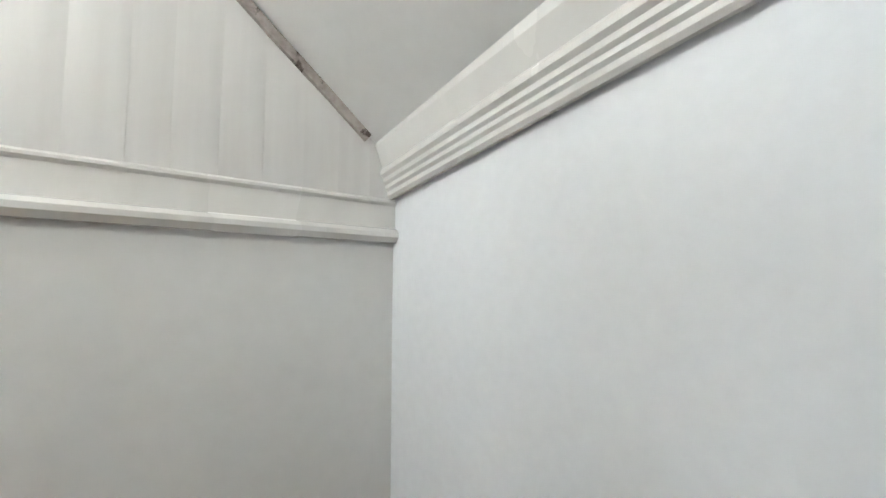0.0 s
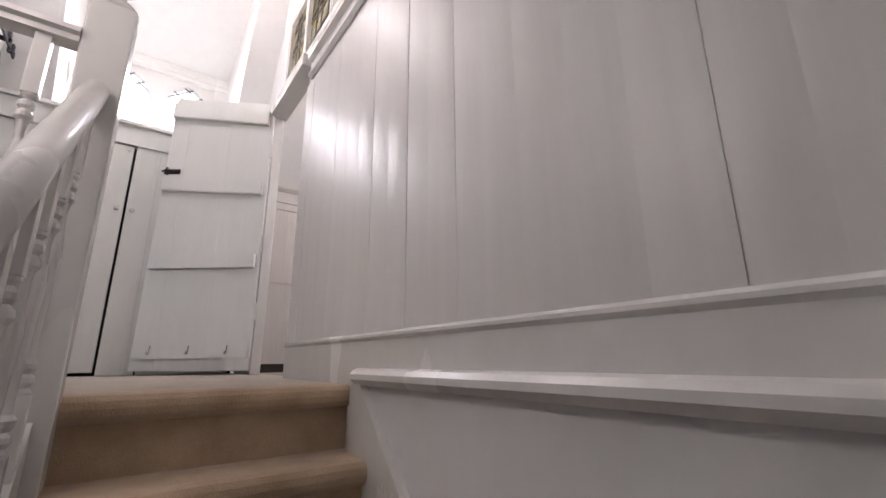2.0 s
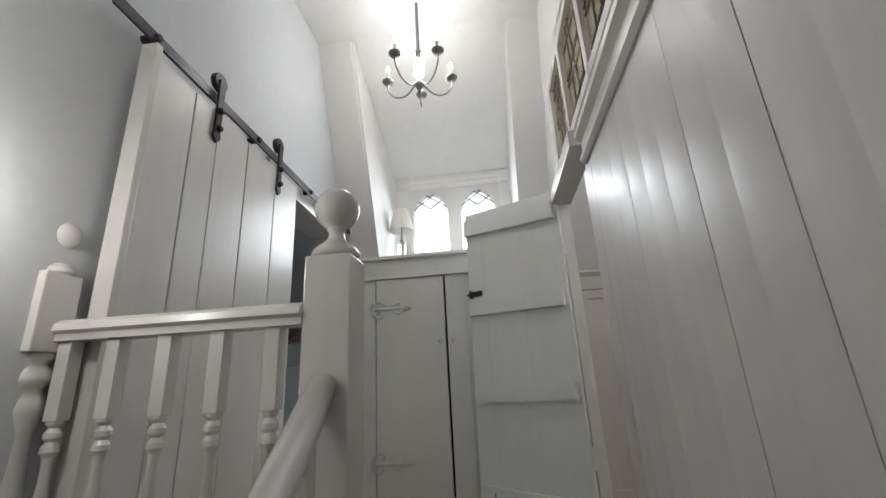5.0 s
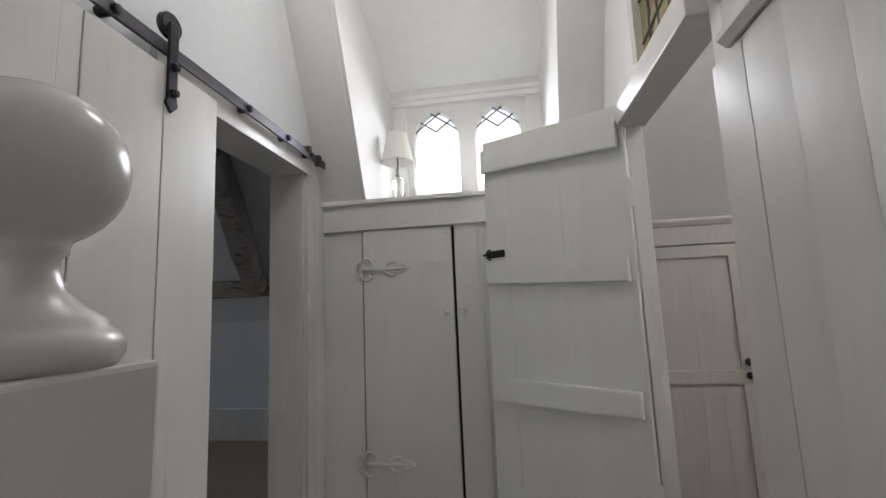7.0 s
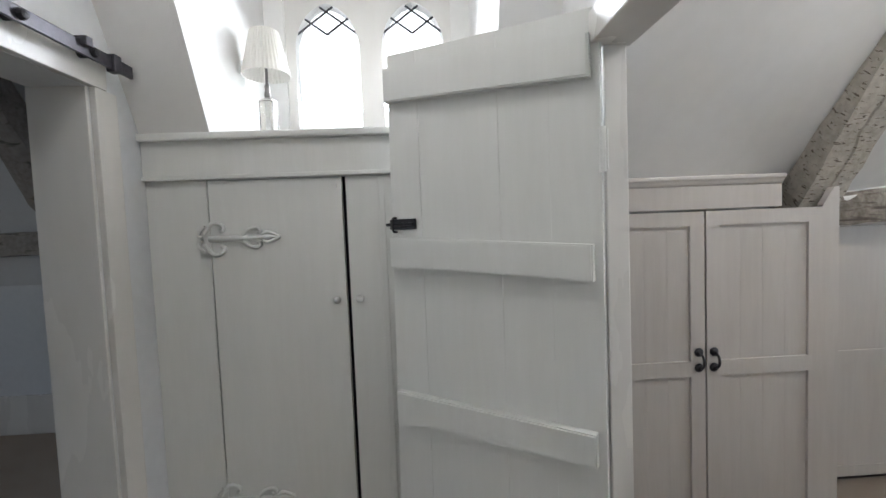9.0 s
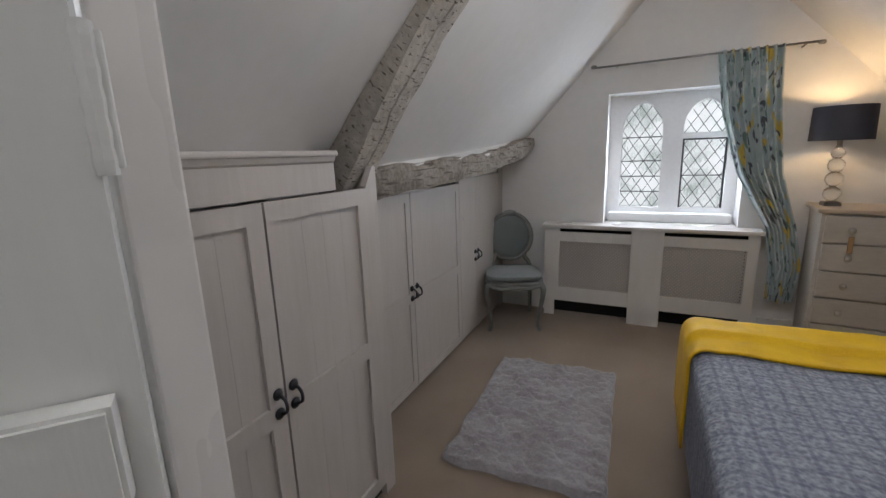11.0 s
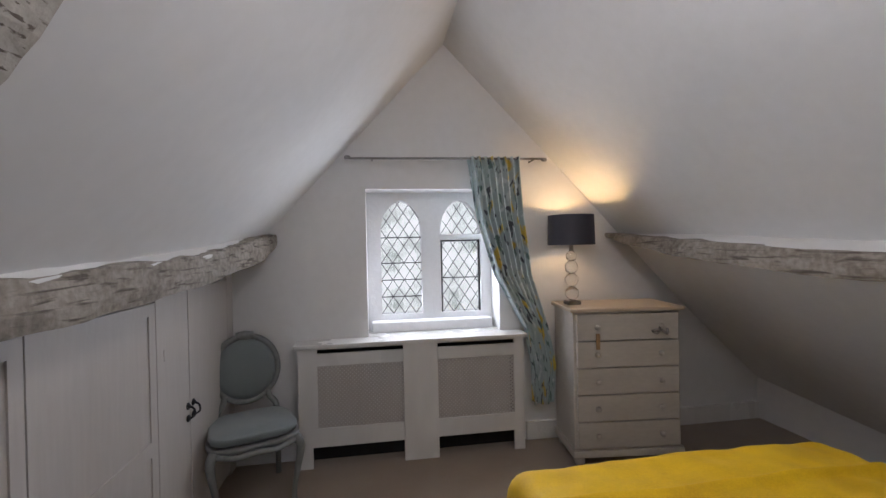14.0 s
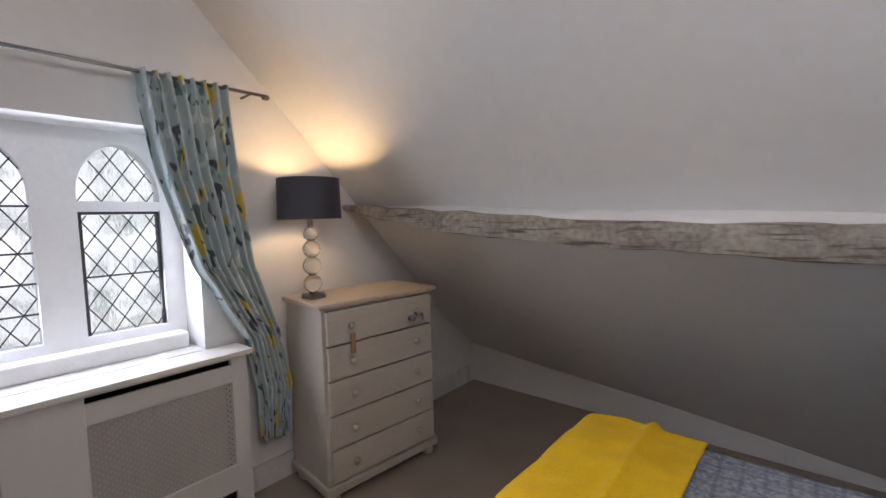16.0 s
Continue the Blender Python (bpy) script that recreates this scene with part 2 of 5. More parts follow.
def timber(name, dark, light, crack, turn=0.0, scale=(6, 22, 22), pits_at=(0.33, 0.40)):
    """Limewashed old oak: streaks along the object, dark cracks and pecks."""
    m, n, l, bsdf = material(name)
    co = n.new("ShaderNodeTexCoord")
    mp = n.new("ShaderNodeMapping")
    mp.inputs["Scale"].default_value = (1, 1, 1)
    l.new(co.outputs["Object"], mp.inputs[0])
    a, b, v = n.new("ShaderNodeTexNoise"), n.new("ShaderNodeTexNoise"), n.new("ShaderNodeTexNoise")
    a.inputs["Scale"].default_value, a.inputs["Detail"].default_value = 5, 8
    b.inputs["Scale"].default_value, b.inputs["Detail"].default_value = 45, 5
    v.inputs["Scale"].default_value, v.inputs["Detail"].default_value, v.inputs["Distortion"].default_value = 1.0, 3, 0.4
    for t in (a, b):
        l.new(mp.outputs[0], t.inputs["Vector"])
    spin = n.new("ShaderNodeMapping")
    spin.vector_type = "TEXTURE"
    spin.inputs["Rotation"].default_value = (radians(turn), 0, 0)
    wide = n.new("ShaderNodeMapping")
    wide.inputs["Scale"].default_value = scale
    l.new(co.outputs["Object"], spin.inputs[0])
    l.new(spin.outputs[0], wide.inputs[0])
    l.new(wide.outputs[0], v.inputs["Vector"])
    mix = n.new("ShaderNodeMix")
    mix.data_type = "FLOAT"
    mix.inputs[0].default_value = 0.5
    l.new(a.outputs[0], mix.inputs[2])
    l.new(b.outputs[0], mix.inputs[3])
    ramp = n.new("ShaderNodeValToRGB")
    ramp.color_ramp.elements[0].color, ramp.color_ramp.elements[1].color = (*dark, 1), (*light, 1)
    ramp.color_ramp.elements[0].position, ramp.color_ramp.elements[1].position = 0.36, 0.62
    l.new(mix.outputs[0], ramp.inputs[0])
    pits = n.new("ShaderNodeValToRGB")
    pits.color_ramp.elements[0].position, pits.color_ramp.elements[1].position = pits_at
    l.new(v.outputs[0], pits.inputs[0])
    col = n.new("ShaderNodeMix")
    col.data_type = "RGBA"
    col.inputs[6].default_value = (*crack, 1)
    l.new(pits.outputs[0], col.inputs[0])
    l.new(ramp.outputs[0], col.inputs[7])
    l.new(col.outputs[2], bsdf.inputs["Base Color"])
    bsdf.inputs["Roughness"].default_value = 0.8
    bp = n.new("ShaderNodeBump")
    bp.inputs["Strength"].default_value, bp.inputs["Distance"].default_value = 0.7, 0.012
    l.new(mix.outputs[0], bp.inputs["Height"])
    l.new(bp.outputs[0], bsdf.inputs["Normal"])
    return m


OAK = timber("limewashed_oak", (0.16, 0.135, 0.11), (0.37, 0.33, 0.285), (0.10, 0.08, 0.065), 0, (5, 60, 60), (0.34, 0.46))
OAK_PECKED = timber("pecked_limewashed_oak", (0.36, 0.325, 0.28), (0.52, 0.485, 0.43), (0.12, 0.095, 0.075), -47, (34, 110, 34), (0.345, 0.40))
OAK_DARK = timber("old_grey_oak", (0.20, 0.18, 0.165), (0.33, 0.30, 0.275), (0.11, 0.10, 0.09))
STRIP_WOOD = timber("bare_batten", (0.26, 0.22, 0.20), (0.42, 0.38, 0.35), (0.08, 0.06, 0.05))


def glass(name, colour, rough, weight=1.0):
    m, n, l, bsdf = material(name)
    bsdf.inputs["Base Color"].default_value = (*colour, 1)
    bsdf.inputs["Transmission Weight"].default_value = weight
    bsdf.inputs["Roughness"].default_value = rough
    bsdf.inputs["IOR"].default_value = 1.45
    bp, t = n.new("ShaderNodeBump"), n.new("ShaderNodeTexNoise")
    t.inputs["Scale"].default_value = 14
    bp.inputs["Strength"].default_value, bp.inputs["Distance"].default_value = 0.25, 0.004
    l.new(t.outputs[0], bp.inputs["Height"])
    l.new(bp.outputs[0], bsdf.inputs["Normal"])
    return m


PANE = glass("old_window_glass", (0.98, 0.99, 0.99), 0.02)
CRYSTAL = glass("clear_crystal", (0.98, 0.97, 0.95), 0.0)


def glow(name, colour, strength):
    m, n, l, bsdf = material(name)
    bsdf.inputs["Base Color"].default_value = (*colour, 1)
    bsdf.inputs["Emission Color"].default_value = (*colour, 1)
    bsdf.inputs["Emission Strength"].default_value = strength
    return m


BULB = glow("lit_candle_bulb", (1.0, 0.88, 0.72), 30)


def stained():
    m, n, l, bsdf = material("amber_stained_glass")
    co, v = n.new("ShaderNodeTexCoord"), n.new("ShaderNodeTexVoronoi")
    v.inputs["Scale"].default_value = 16
    l.new(co.outputs["Object"], v.inputs["Vector"])
    ramp = n.new("ShaderNodeValToRGB")
    e = ramp.color_ramp.elements
    e[0].color, e[1].color = (0.25, 0.2, 0.08, 1), (0.62, 0.52, 0.28, 1)
    for pos, c in ((0.35, (0.5, 0.36, 0.1, 1)), (0.6, (0.3, 0.33, 0.2, 1)), (0.8, (0.7, 0.6, 0.35, 1))):
        k = e.new(pos)
        k.color = c
    sep = n.new("ShaderNodeSeparateColor")
    l.new(v.outputs["Color"], sep.inputs[0])
    l.new(sep.outputs[0], ramp.inputs[0])
    l.new(ramp.outputs[0], bsdf.inputs["Base Color"])
    bsdf.inputs["Transmission Weight"].default_value = 0.5
    bsdf.inputs["Roughness"].default_value = 0.25
    return m


STAINED = stained()


def floral():
    """Duck-egg curtain cloth with ochre, white and charcoal blooms."""
    m, n, l, bsdf = material("floral_curtain_cloth")
    co = n.new("ShaderNodeTexCoord")
    last = None
    base = n.new("ShaderNodeTexNoise")
    base.inputs["Scale"].default_value = 9
    l.new(co.outputs["UV"], base.inputs["Vector"])
    ramp = n.new("ShaderNodeValToRGB")
    ramp.color_ramp.elements[0].color, ramp.color_ramp.elements[1].color = (0.31, 0.405, 0.415, 1), (0.50, 0.58, 0.59, 1)
    l.new(base.outputs[0], ramp.inputs[0])
    last = ramp.outputs[0]
    for i, (scale, lo, hi, colour) in enumerate(((6.5, 0.60, 0.65, (0.62, 0.46, 0.07)), (15, 0.61, 0.65, (0.07, 0.08, 0.10)), (13, 0.59, 0.66, (0.60, 0.66, 0.66)), (11, 0.62, 0.67, (0.13, 0.21, 0.19)))):
        mp, t, r, mix = n.new("ShaderNodeMapping"), n.new("ShaderNodeTexNoise"), n.new("ShaderNodeValToRGB"), n.new("ShaderNodeMix")
        mp.inputs["Location"].default_value = (3.1 * i, 1.7 * i, 5.3 * i)
        mp.inputs["Scale"].default_value = (1, 0.7, 1)
        t.inputs["Scale"].default_value, t.inputs["Detail"].default_value, t.inputs["Distortion"].default_value = scale, 1.5, 0.6
        r.color_ramp.elements[0].position, r.color_ramp.elements[1].position = lo, hi
        mix.data_type = "RGBA"
        mix.inputs[7].default_value = (*colour, 1)
        l.new(co.outputs["UV"], mp.inputs[0])
        l.new(mp.outputs[0], t.inputs["Vector"])
        l.new(t.outputs[0], r.inputs[0])
        l.new(r.outputs[0], mix.inputs[0])
        l.new(last, mix.inputs[6])
        last = mix.outputs[2]
    l.new(last, bsdf.inputs["Base Color"])
    bsdf.inputs["Roughness"].default_value = 0.85
    bsdf.inputs["Sheen Weight"].default_value = 0.2
    return m


FLORAL = floral()


def quilt_cloth():
    m, n, l, bsdf = material("grey_blue_quilted_cotton")
    co = n.new("ShaderNodeTexCoord")
    mp = n.new("ShaderNodeMapping")
    l.new(co.outputs["Object"], mp.inputs[0])
    v, t = n.new("ShaderNodeTexNoise"), n.new("ShaderNodeTexVoronoi")
    v.inputs["Scale"].default_value, v.inputs["Detail"].default_value = 60, 5
    t.inputs["Scale"].default_value = 75
    for k in (v, t):
        l.new(mp.outputs[0], k.inputs["Vector"])
    mix = n.new("ShaderNodeMix")
    mix.data_type = "FLOAT"
    mix.inputs[0].default_value = 0.3
    l.new(v.outputs[0], mix.inputs[2])
    l.new(t.outputs["Distance"], mix.inputs[3])
    ramp = n.new("ShaderNodeValToRGB")
    ramp.color_ramp.elements[0].color, ramp.color_ramp.elements[1].color = (0.17, 0.19, 0.24, 1), (0.38, 0.40, 0.46, 1)
    ramp.color_ramp.elements[0].position, ramp.color_ramp.elements[1].position = 0.35, 0.65
    l.new(mix.outputs[0], ramp.inputs[0])
    last = ramp.outputs[0]
    for way in ("X", "Y"):
        line, sharp, dye = n.new("ShaderNodeTexWave"), n.new("ShaderNodeValToRGB"), n.new("ShaderNodeMix")
        line.bands_direction = way
        line.inputs["Scale"].default_value, line.inputs["Distortion"].default_value = 5.5, 0.8
        line.inputs["Detail"].default_value = 1
        sharp.color_ramp.elements[0].position, sharp.color_ramp.elements[1].position = 0.86, 0.97
        sharp.color_ramp.elements[1].color = (0.45, 0.45, 0.45, 1)
        dye.data_type = "RGBA"
        dye.inputs[7].default_value = (0.13, 0.14, 0.19, 1)
        l.new(mp.outputs[0], line.inputs["Vector"])
        l.new(line.outputs["Fac"], sharp.inputs[0])
        l.new(sharp.outputs[0], dye.inputs[0])
        l.new(last, dye.inputs[6])
        last = dye.outputs[2]
    l.new(last, bsdf.inputs["Base Color"])
    bsdf.inputs["Roughness"].default_value = 0.9
    bp = n.new("ShaderNodeBump")
    bp.inputs["Strength"].default_value, bp.inputs["Distance"].default_value = 0.6, 0.01
    l.new(mix.outputs[0], bp.inputs["Height"])
    l.new(bp.outputs[0], bsdf.inputs["Normal"])
    return m


QUILT = quilt_cloth()


def distance_view(name, colours, strength, scale=2.2):
    """Misty garden and bright sky beyond a window."""
    m, n, l, bsdf = material(name)
    co, t, ramp = n.new("ShaderNodeTexCoord"), n.new("ShaderNodeTexNoise"), n.new("ShaderNodeValToRGB")
    t.inputs["Scale"].default_value, t.inputs["Detail"].default_value, t.inputs["Roughness"].default_value = scale, 8, 0.65
    l.new(co.outputs["Object"], t.inputs["Vector"])
    e = ramp.color_ramp.elements
    e[0].position, e[0].color = 0.34, (*colours[0], 1)
    e[1].position, e[1].color = 0.66, (*colours[-1], 1)
    for i, c in enumerate(colours[1:-1]):
        k = e.new(0.34 + 0.32 * (i + 1) / (len(colours) - 1))
        k.color = (*c, 1)
    l.new(t.outputs[0], ramp.inputs[0])
    l.new(ramp.outputs[0], bsdf.inputs["Emission Color"])
    bsdf.inputs["Base Color"].default_value = (0, 0, 0, 1)
    bsdf.inputs["Emission Strength"].default_value = strength
    return m


GARDEN = distance_view("misty_garden_distance", ((0.30, 0.35, 0.31), (0.58, 0.60, 0.58), (0.80, 0.82, 0.80), (1.0, 1.0, 1.0)), 1.3, 2.6)
BRIGHT = distance_view("bright_overcast_distance", ((0.95, 0.96, 1.0), (1.0, 1.0, 1.0)), 1.7)

# ---- plan ----
WEST, EAST = -1.125, 0.32            # landing: wall with the sliding door, panelled partition
FRONT, BACK = 0.90, -2.991           # cupboard front under the dormer, wall behind the stairs
RIDGE = -0.226
GABLE = 3.83


FLAT = 2.95                         # flat strip of ceiling over the landing


def roof_landing(y):
    if y > -0.434:
        return min(FLAT, 1.60 + 2.1 * (0.90 - y))
    return 1.217 + 1.22 * (y + 1.861) if y > -1.861 else 0.3355 + 0.82 * (y + 2.9345)


def roof_bed(y):
    return 2.82 - 1.09 * (y - RIDGE) if y > RIDGE else 2.82 - 1.02 * (RIDGE - y)


# ---- structure: floors and stairs ----
landing = box(WEST - 0.2, -0.955, -0.22, 0.42, 1.9, 0.0)
box(WEST - 0.2, -1.08, -0.22, -0.502, -0.956, -0.001, bm=landing)
solid("floor_landing", landing, CARPET_PALE, "beige fitted carpet on the landing", "floor")
# bedroom and side room floors take the carpet colour darkened for shade
solid("floor_bedroom", box(0.42, -2.9, -0.22, 4.2, 2.3, 0.0), CARPET_SHADED, "beige fitted carpet across the attic bedroom", "floor")
solid("floor_side_room", box(-4.2, -2.0, -0.22, WEST - 0.2, 2.6, 0.0), CARPET_SHADED, "brownish carpet of the dim side room", "floor")
RISE, RUN = 0.2, 0.195
stairs = thing("staircase", Matrix.Translation((-0.1, -1.0, -1.6)), "steep cottage staircase with fawn carpeted treads", "staircase", kind="structure")
ORIGIN = ORG[stairs].inverted()


def nosed_step(x0, x1, y_nose, y_back, z):
    """A carpeted tread with a rolled nosing over its riser."""
    prof = [(y_back, z - 0.03), (y_back, z)]
    for k in range(7):
        a = math.pi / 2 + math.pi * k / 6
        prof.append((y_nose + 0.034 + 0.036 * math.cos(a), z - 0.036 + 0.036 * math.sin(a)))
    prof += [(y_nose + 0.034, z - 0.08), (y_nose + 0.03, z - RISE), (y_nose + 0.06, z - RISE), (y_nose + 0.06, z - 0.055), (y_back, z - 0.055)]
    return prism(prof, x0, x1, "x")


for k in range(8):
    y = -0.985 - RUN * k - (0.015 if k == 0 else 0.0)
    part("tread", moved(nosed_step(-0.50, EAST - 0.006, y, y + (0.09 if k == 0 else RUN + 0.03), 0.002 - RISE * k), ORIGIN), CARPET, stairs, smooth=False)
solid("floor_half_landing", prism([(WEST - 0.05, BACK), (EAST, BACK), (EAST, -2.25), (-0.50, -2.25), (-0.50, -1.98), (WEST - 0.05, -1.98)], -1.8, -1.6, "z"), CARPET, "fawn carpet of the half landing", "floor")
for k in range(5):
    y = -1.98 + 0.17 * k
    part("lower_tread", moved(box(WEST, y, -2.0 - RISE * k, -0.50, y + 0.20, -1.8 - RISE * k, 0.012), ORIGIN), CARPET, stairs)
solid("floor_below", box(WEST - 0.1, -2.6, -3.1, EAST + 0.1, -0.9, -3.0), CARPET, "carpet at the foot of the stairs", "floor")

# ---- structure: walls round landing and stairs ----
# wall with the sliding door: opening from y -0.20 to 0.67, 1.72 high
OPEN0, OPEN1, OPENH = -0.20, 0.672, 1.72
west = box(WEST - 0.16, -3.0, -3.0, WEST, OPEN0, 3.3)
box(WEST - 0.16, OPEN0, OPENH, WEST, OPEN1, 3.3, bm=west)
box(WEST - 0.16, OPEN1, -0.2, WEST, 1.75, 3.3, bm=west)
box(WEST - 0.16, OPEN0, -3.0, WEST, 1.75, -0.22, bm=west)
solid("wall_west", west, GREY_WALL, "pale grey painted plaster wall with a doorway", "wall")
solid("wall_stair_foot", box(WEST - 0.16, BACK - 0.2, -3.0, EAST + 0.1, BACK, 0.62), STAIR_WALL, "smooth white wall behind the stairs", "wall")
solid("wall_under_landing", box(WEST, -1.0, -3.0, EAST, -0.9, -0.22), STAIR_WALL, "white wall under the landing edge", "wall")

# partition between landing and bedroom: doorway y -0.295 to 0.40, 1.79 high, glazed strip above
D0, D1, DH = -0.252, 0.40, 1.78
TH = 0.05


def roofline(y0, y1, f, n=1):
    return [(y0 + (y1 - y0) * i / n, f(y0 + (y1 - y0) * i / n) + 0.02) for i in range(n + 1)]


G0, G1, GZ0, GZ1 = -0.98, 0.24, 1.80, 2.36
east = prism([(BACK - 0.2, -3.0), (D0, -3.0), (D0, 1.80), (-0.98, 1.80), (-1.37, 1.83), (-1.861, 1.237), (BACK - 0.2, roof_landing(BACK - 0.2) + 0.02)], EAST, EAST + TH)
prism([(D0, -3.0), (1.75, -3.0), (1.75, -0.02), (D0, -0.02)], EAST, EAST + TH, bm=east)
prism([(D1 + 0.05, 0.0), (1.75, 0.0), (1.75, 1.2), (D1 + 0.05, 2.4)], EAST, EAST + TH, bm=east)
prism([(-0.98, GZ1), (D1 + 0.05, GZ1), (D1 + 0.05, 2.5)] + [(D1, roof_landing(D1) + 0.02), (0.25, FLAT + 0.02), (-0.44, FLAT + 0.02), (-0.98, roof_landing(-0.98) + 0.02)], EAST, EAST + TH, bm=east)
prism([(D0, DH), (D1 + 0.05, DH), (D1 + 0.05, GZ1), (G1, GZ1), (G1, GZ0), (D0, GZ0)], EAST, EAST + TH, bm=east)
partition = solid("wall_partition", east, PLASTER, "partition wall between landing and bedroom", "wall")

# roof slopes as ceilings
DL, DR = -0.885, 0.115              # dormer cheeks
DCEIL = 2.50


def slope(name, f, x0, x1, y0, y1, mat, label, t=0.12):
    pts = [(y0, f(y0)), (y1, f(y1)), (y1, f(y1) + t), (y0, f(y0) + t)]
    return solid(name, prism(pts, x0, x1), mat, label, "ceiling")


YF = 0.90 - (FLAT - 1.60) / 2.1
slope("ceiling_slope_left_of_dormer", roof_landing, WEST - 0.1, DL - 0.02, YF, 1.75, PLASTER, "white sloping plaster beside the dormer")
slope("ceiling_slope_right_of_dormer", roof_landing, DR + 0.02, EAST + 0.02, YF, 1.75, PLASTER, "white sloping plaster beside the dormer")
solid("ceiling_landing", box(WEST - 0.1, -0.434, FLAT, EAST + 0.02, YF, FLAT + 0.1), PLASTER, "flat white plaster ceiling over the landing", "ceiling")
slope("ceiling_slope_stairs", roof_landing, WEST - 0.1, EAST + 0.02, -1.861, -0.434, PLASTER, "white sloping plaster over the stairs")
low = prism([(BACK - 0.2, roof_landing(BACK - 0.2)), (-1.861, 1.217), (-1.861, 1.337), (BACK - 0.2, roof_landing(BACK - 0.2) + 0.12)], WEST - 0.1, EAST + 0.02)
for v in low.verts:
    if v.co.y < -2:
        v.co.z += 0.16 * (EAST - v.co.x)
solid("ceiling_slope_stairs_foot", low, PLASTER, "white sloping plaster low over the stairs", "ceiling")
slope("ceiling_slope_dormer_side", roof_bed, EAST + TH - 0.02, 4.2, RIDGE - 0.001, 2.3, PLASTER, "white sloping attic ceiling")


def sagged(x, y):
    """The far slope bellies a little, and its foot comes lower away from the gable."""
    s = max(0.0, min(1.0, (-1.2 - y) / 1.5))
    return roof_bed(y) + 0.03 * s - 0.17 * s * max(0.0, min(1.7, (3.9 - x) / 1.7)) - 0.035 * math.sin(math.pi * s)


def bellied_slope():
    b = bmesh.new()
    nx, ny = 24, 26
    top = []
    for i in range(nx + 1):
        x = 0.40 + 3.8 * i / nx
        row = []
        for j in range(ny + 1):
            y = RIDGE - (2.9 + RIDGE) * j / ny
            row.append(b.verts.new((x, y, sagged(x, y) + 0.012 * noise.noise((x * 0.9, y * 0.9, 3)))))
        top.append(row)
    for i in range(nx):
        for j in range(ny):
            b.faces.new((top[i][j], top[i + 1][j], top[i + 1][j + 1], top[i][j + 1]))
    ext = bmesh.ops.extrude_face_region(b, geom=b.faces[:])
    for v in ext["geom"]:
        if isinstance(v, bmesh.types.BMVert):
            v.co.z += 0.12
    return b


solid("ceiling_slope_far_side", bellied_slope(), PLASTER, "bulging white sloping attic ceiling", "ceiling", smooth=True)
solid("wall_knee_far", box(0.42, -2.85, -0.2, 4.2, -2.70, 0.6), PLASTER, "low white knee wall under the slope", "wall")
solid("wall_knee_near", box(0.42, 2.2, -0.2, 4.2, 2.32, 0.5), PLASTER, "low wall behind the cupboards", "wall")

# gable wall with the window opening
W0, W1, WZ0, WZ1 = -0.60, 0.33, 0.80, 1.81
OUT = GABLE + 0.34
gw = prism([(-2.9, -0.3), (W0, -0.3), (W0, 3.0), (-2.9, 3.0)], GABLE, OUT)
prism([(W1, -0.3), (2.4, -0.3), (2.4, 3.0), (W1, 3.0)], GABLE, OUT, bm=gw)
prism([(W0, -0.3), (W1, -0.3), (W1, WZ0), (W0, WZ0)], GABLE, OUT, bm=gw)
prism([(W0, WZ1), (W1, WZ1), (W1, 3.0), (W0, 3.0)], GABLE, OUT, bm=gw)
solid("wall_gable", gw, GABLE_PLASTER, "white plastered gable wall with a deep window reveal", "wall")

# dormer: cheeks, ceiling, front wall
WIN_Y = 1.50
ck = prism([(FRONT - 0.004, 1.605), (WIN_Y + 0.1, 1.605), (WIN_Y + 0.1, DCEIL + 0.01), (YF - 0.005, FLAT + 0.04)], DL - 0.06, DL)
solid("wall_dormer_cheek_west", ck, PLASTER, "white plastered dormer cheek", "wall")
ck = prism([(FRONT - 0.004, 1.605), (WIN_Y + 0.1, 1.605), (WIN_Y + 0.1, DCEIL + 0.01), (YF - 0.005, FLAT + 0.04)], DR, DR + 0.06)
solid("wall_dormer_cheek_east", ck, PLASTER, "white plastered dormer cheek", "wall")
solid("ceiling_dormer", prism([(YF - 0.001, FLAT + 0.001), (WIN_Y + 0.12, DCEIL - 0.04), (WIN_Y + 0.12, DCEIL + 0.1), (YF - 0.001, FLAT + 0.1)], DL - 0.06, DR + 0.06), PLASTER, "gently sloping white dormer ceiling", "ceiling")
dw = box(DL - 0.3, WIN_Y, 1.3, -0.79, WIN_Y + 0.14, 2.64)
box(0.02, WIN_Y, 1.3, DR + 0.3, WIN_Y + 0.14, 2.64, bm=dw)
box(-0.79, WIN_Y, 2.42, 0.02, WIN_Y + 0.14, 2.64, bm=dw)
box(-0.79, WIN_Y, 1.3, 0.02, WIN_Y + 0.14, 1.66, bm=dw)
solid("wall_dormer_front", dw, PLASTER, "white plastered dormer wall round the window", "wall")
solid("trim_dormer_cornice", prism([(WIN_Y, 2.50), (WIN_Y - 0.045, 2.515), (WIN_Y - 0.045, 2.475), (WIN_Y - 0.032, 2.455), (WIN_Y - 0.032, 2.44), (WIN_Y - 0.015, 2.42), (WIN_Y, 2.42)], DL, DR), GLOSS, "moulded white cornice over the dormer window", "trim")

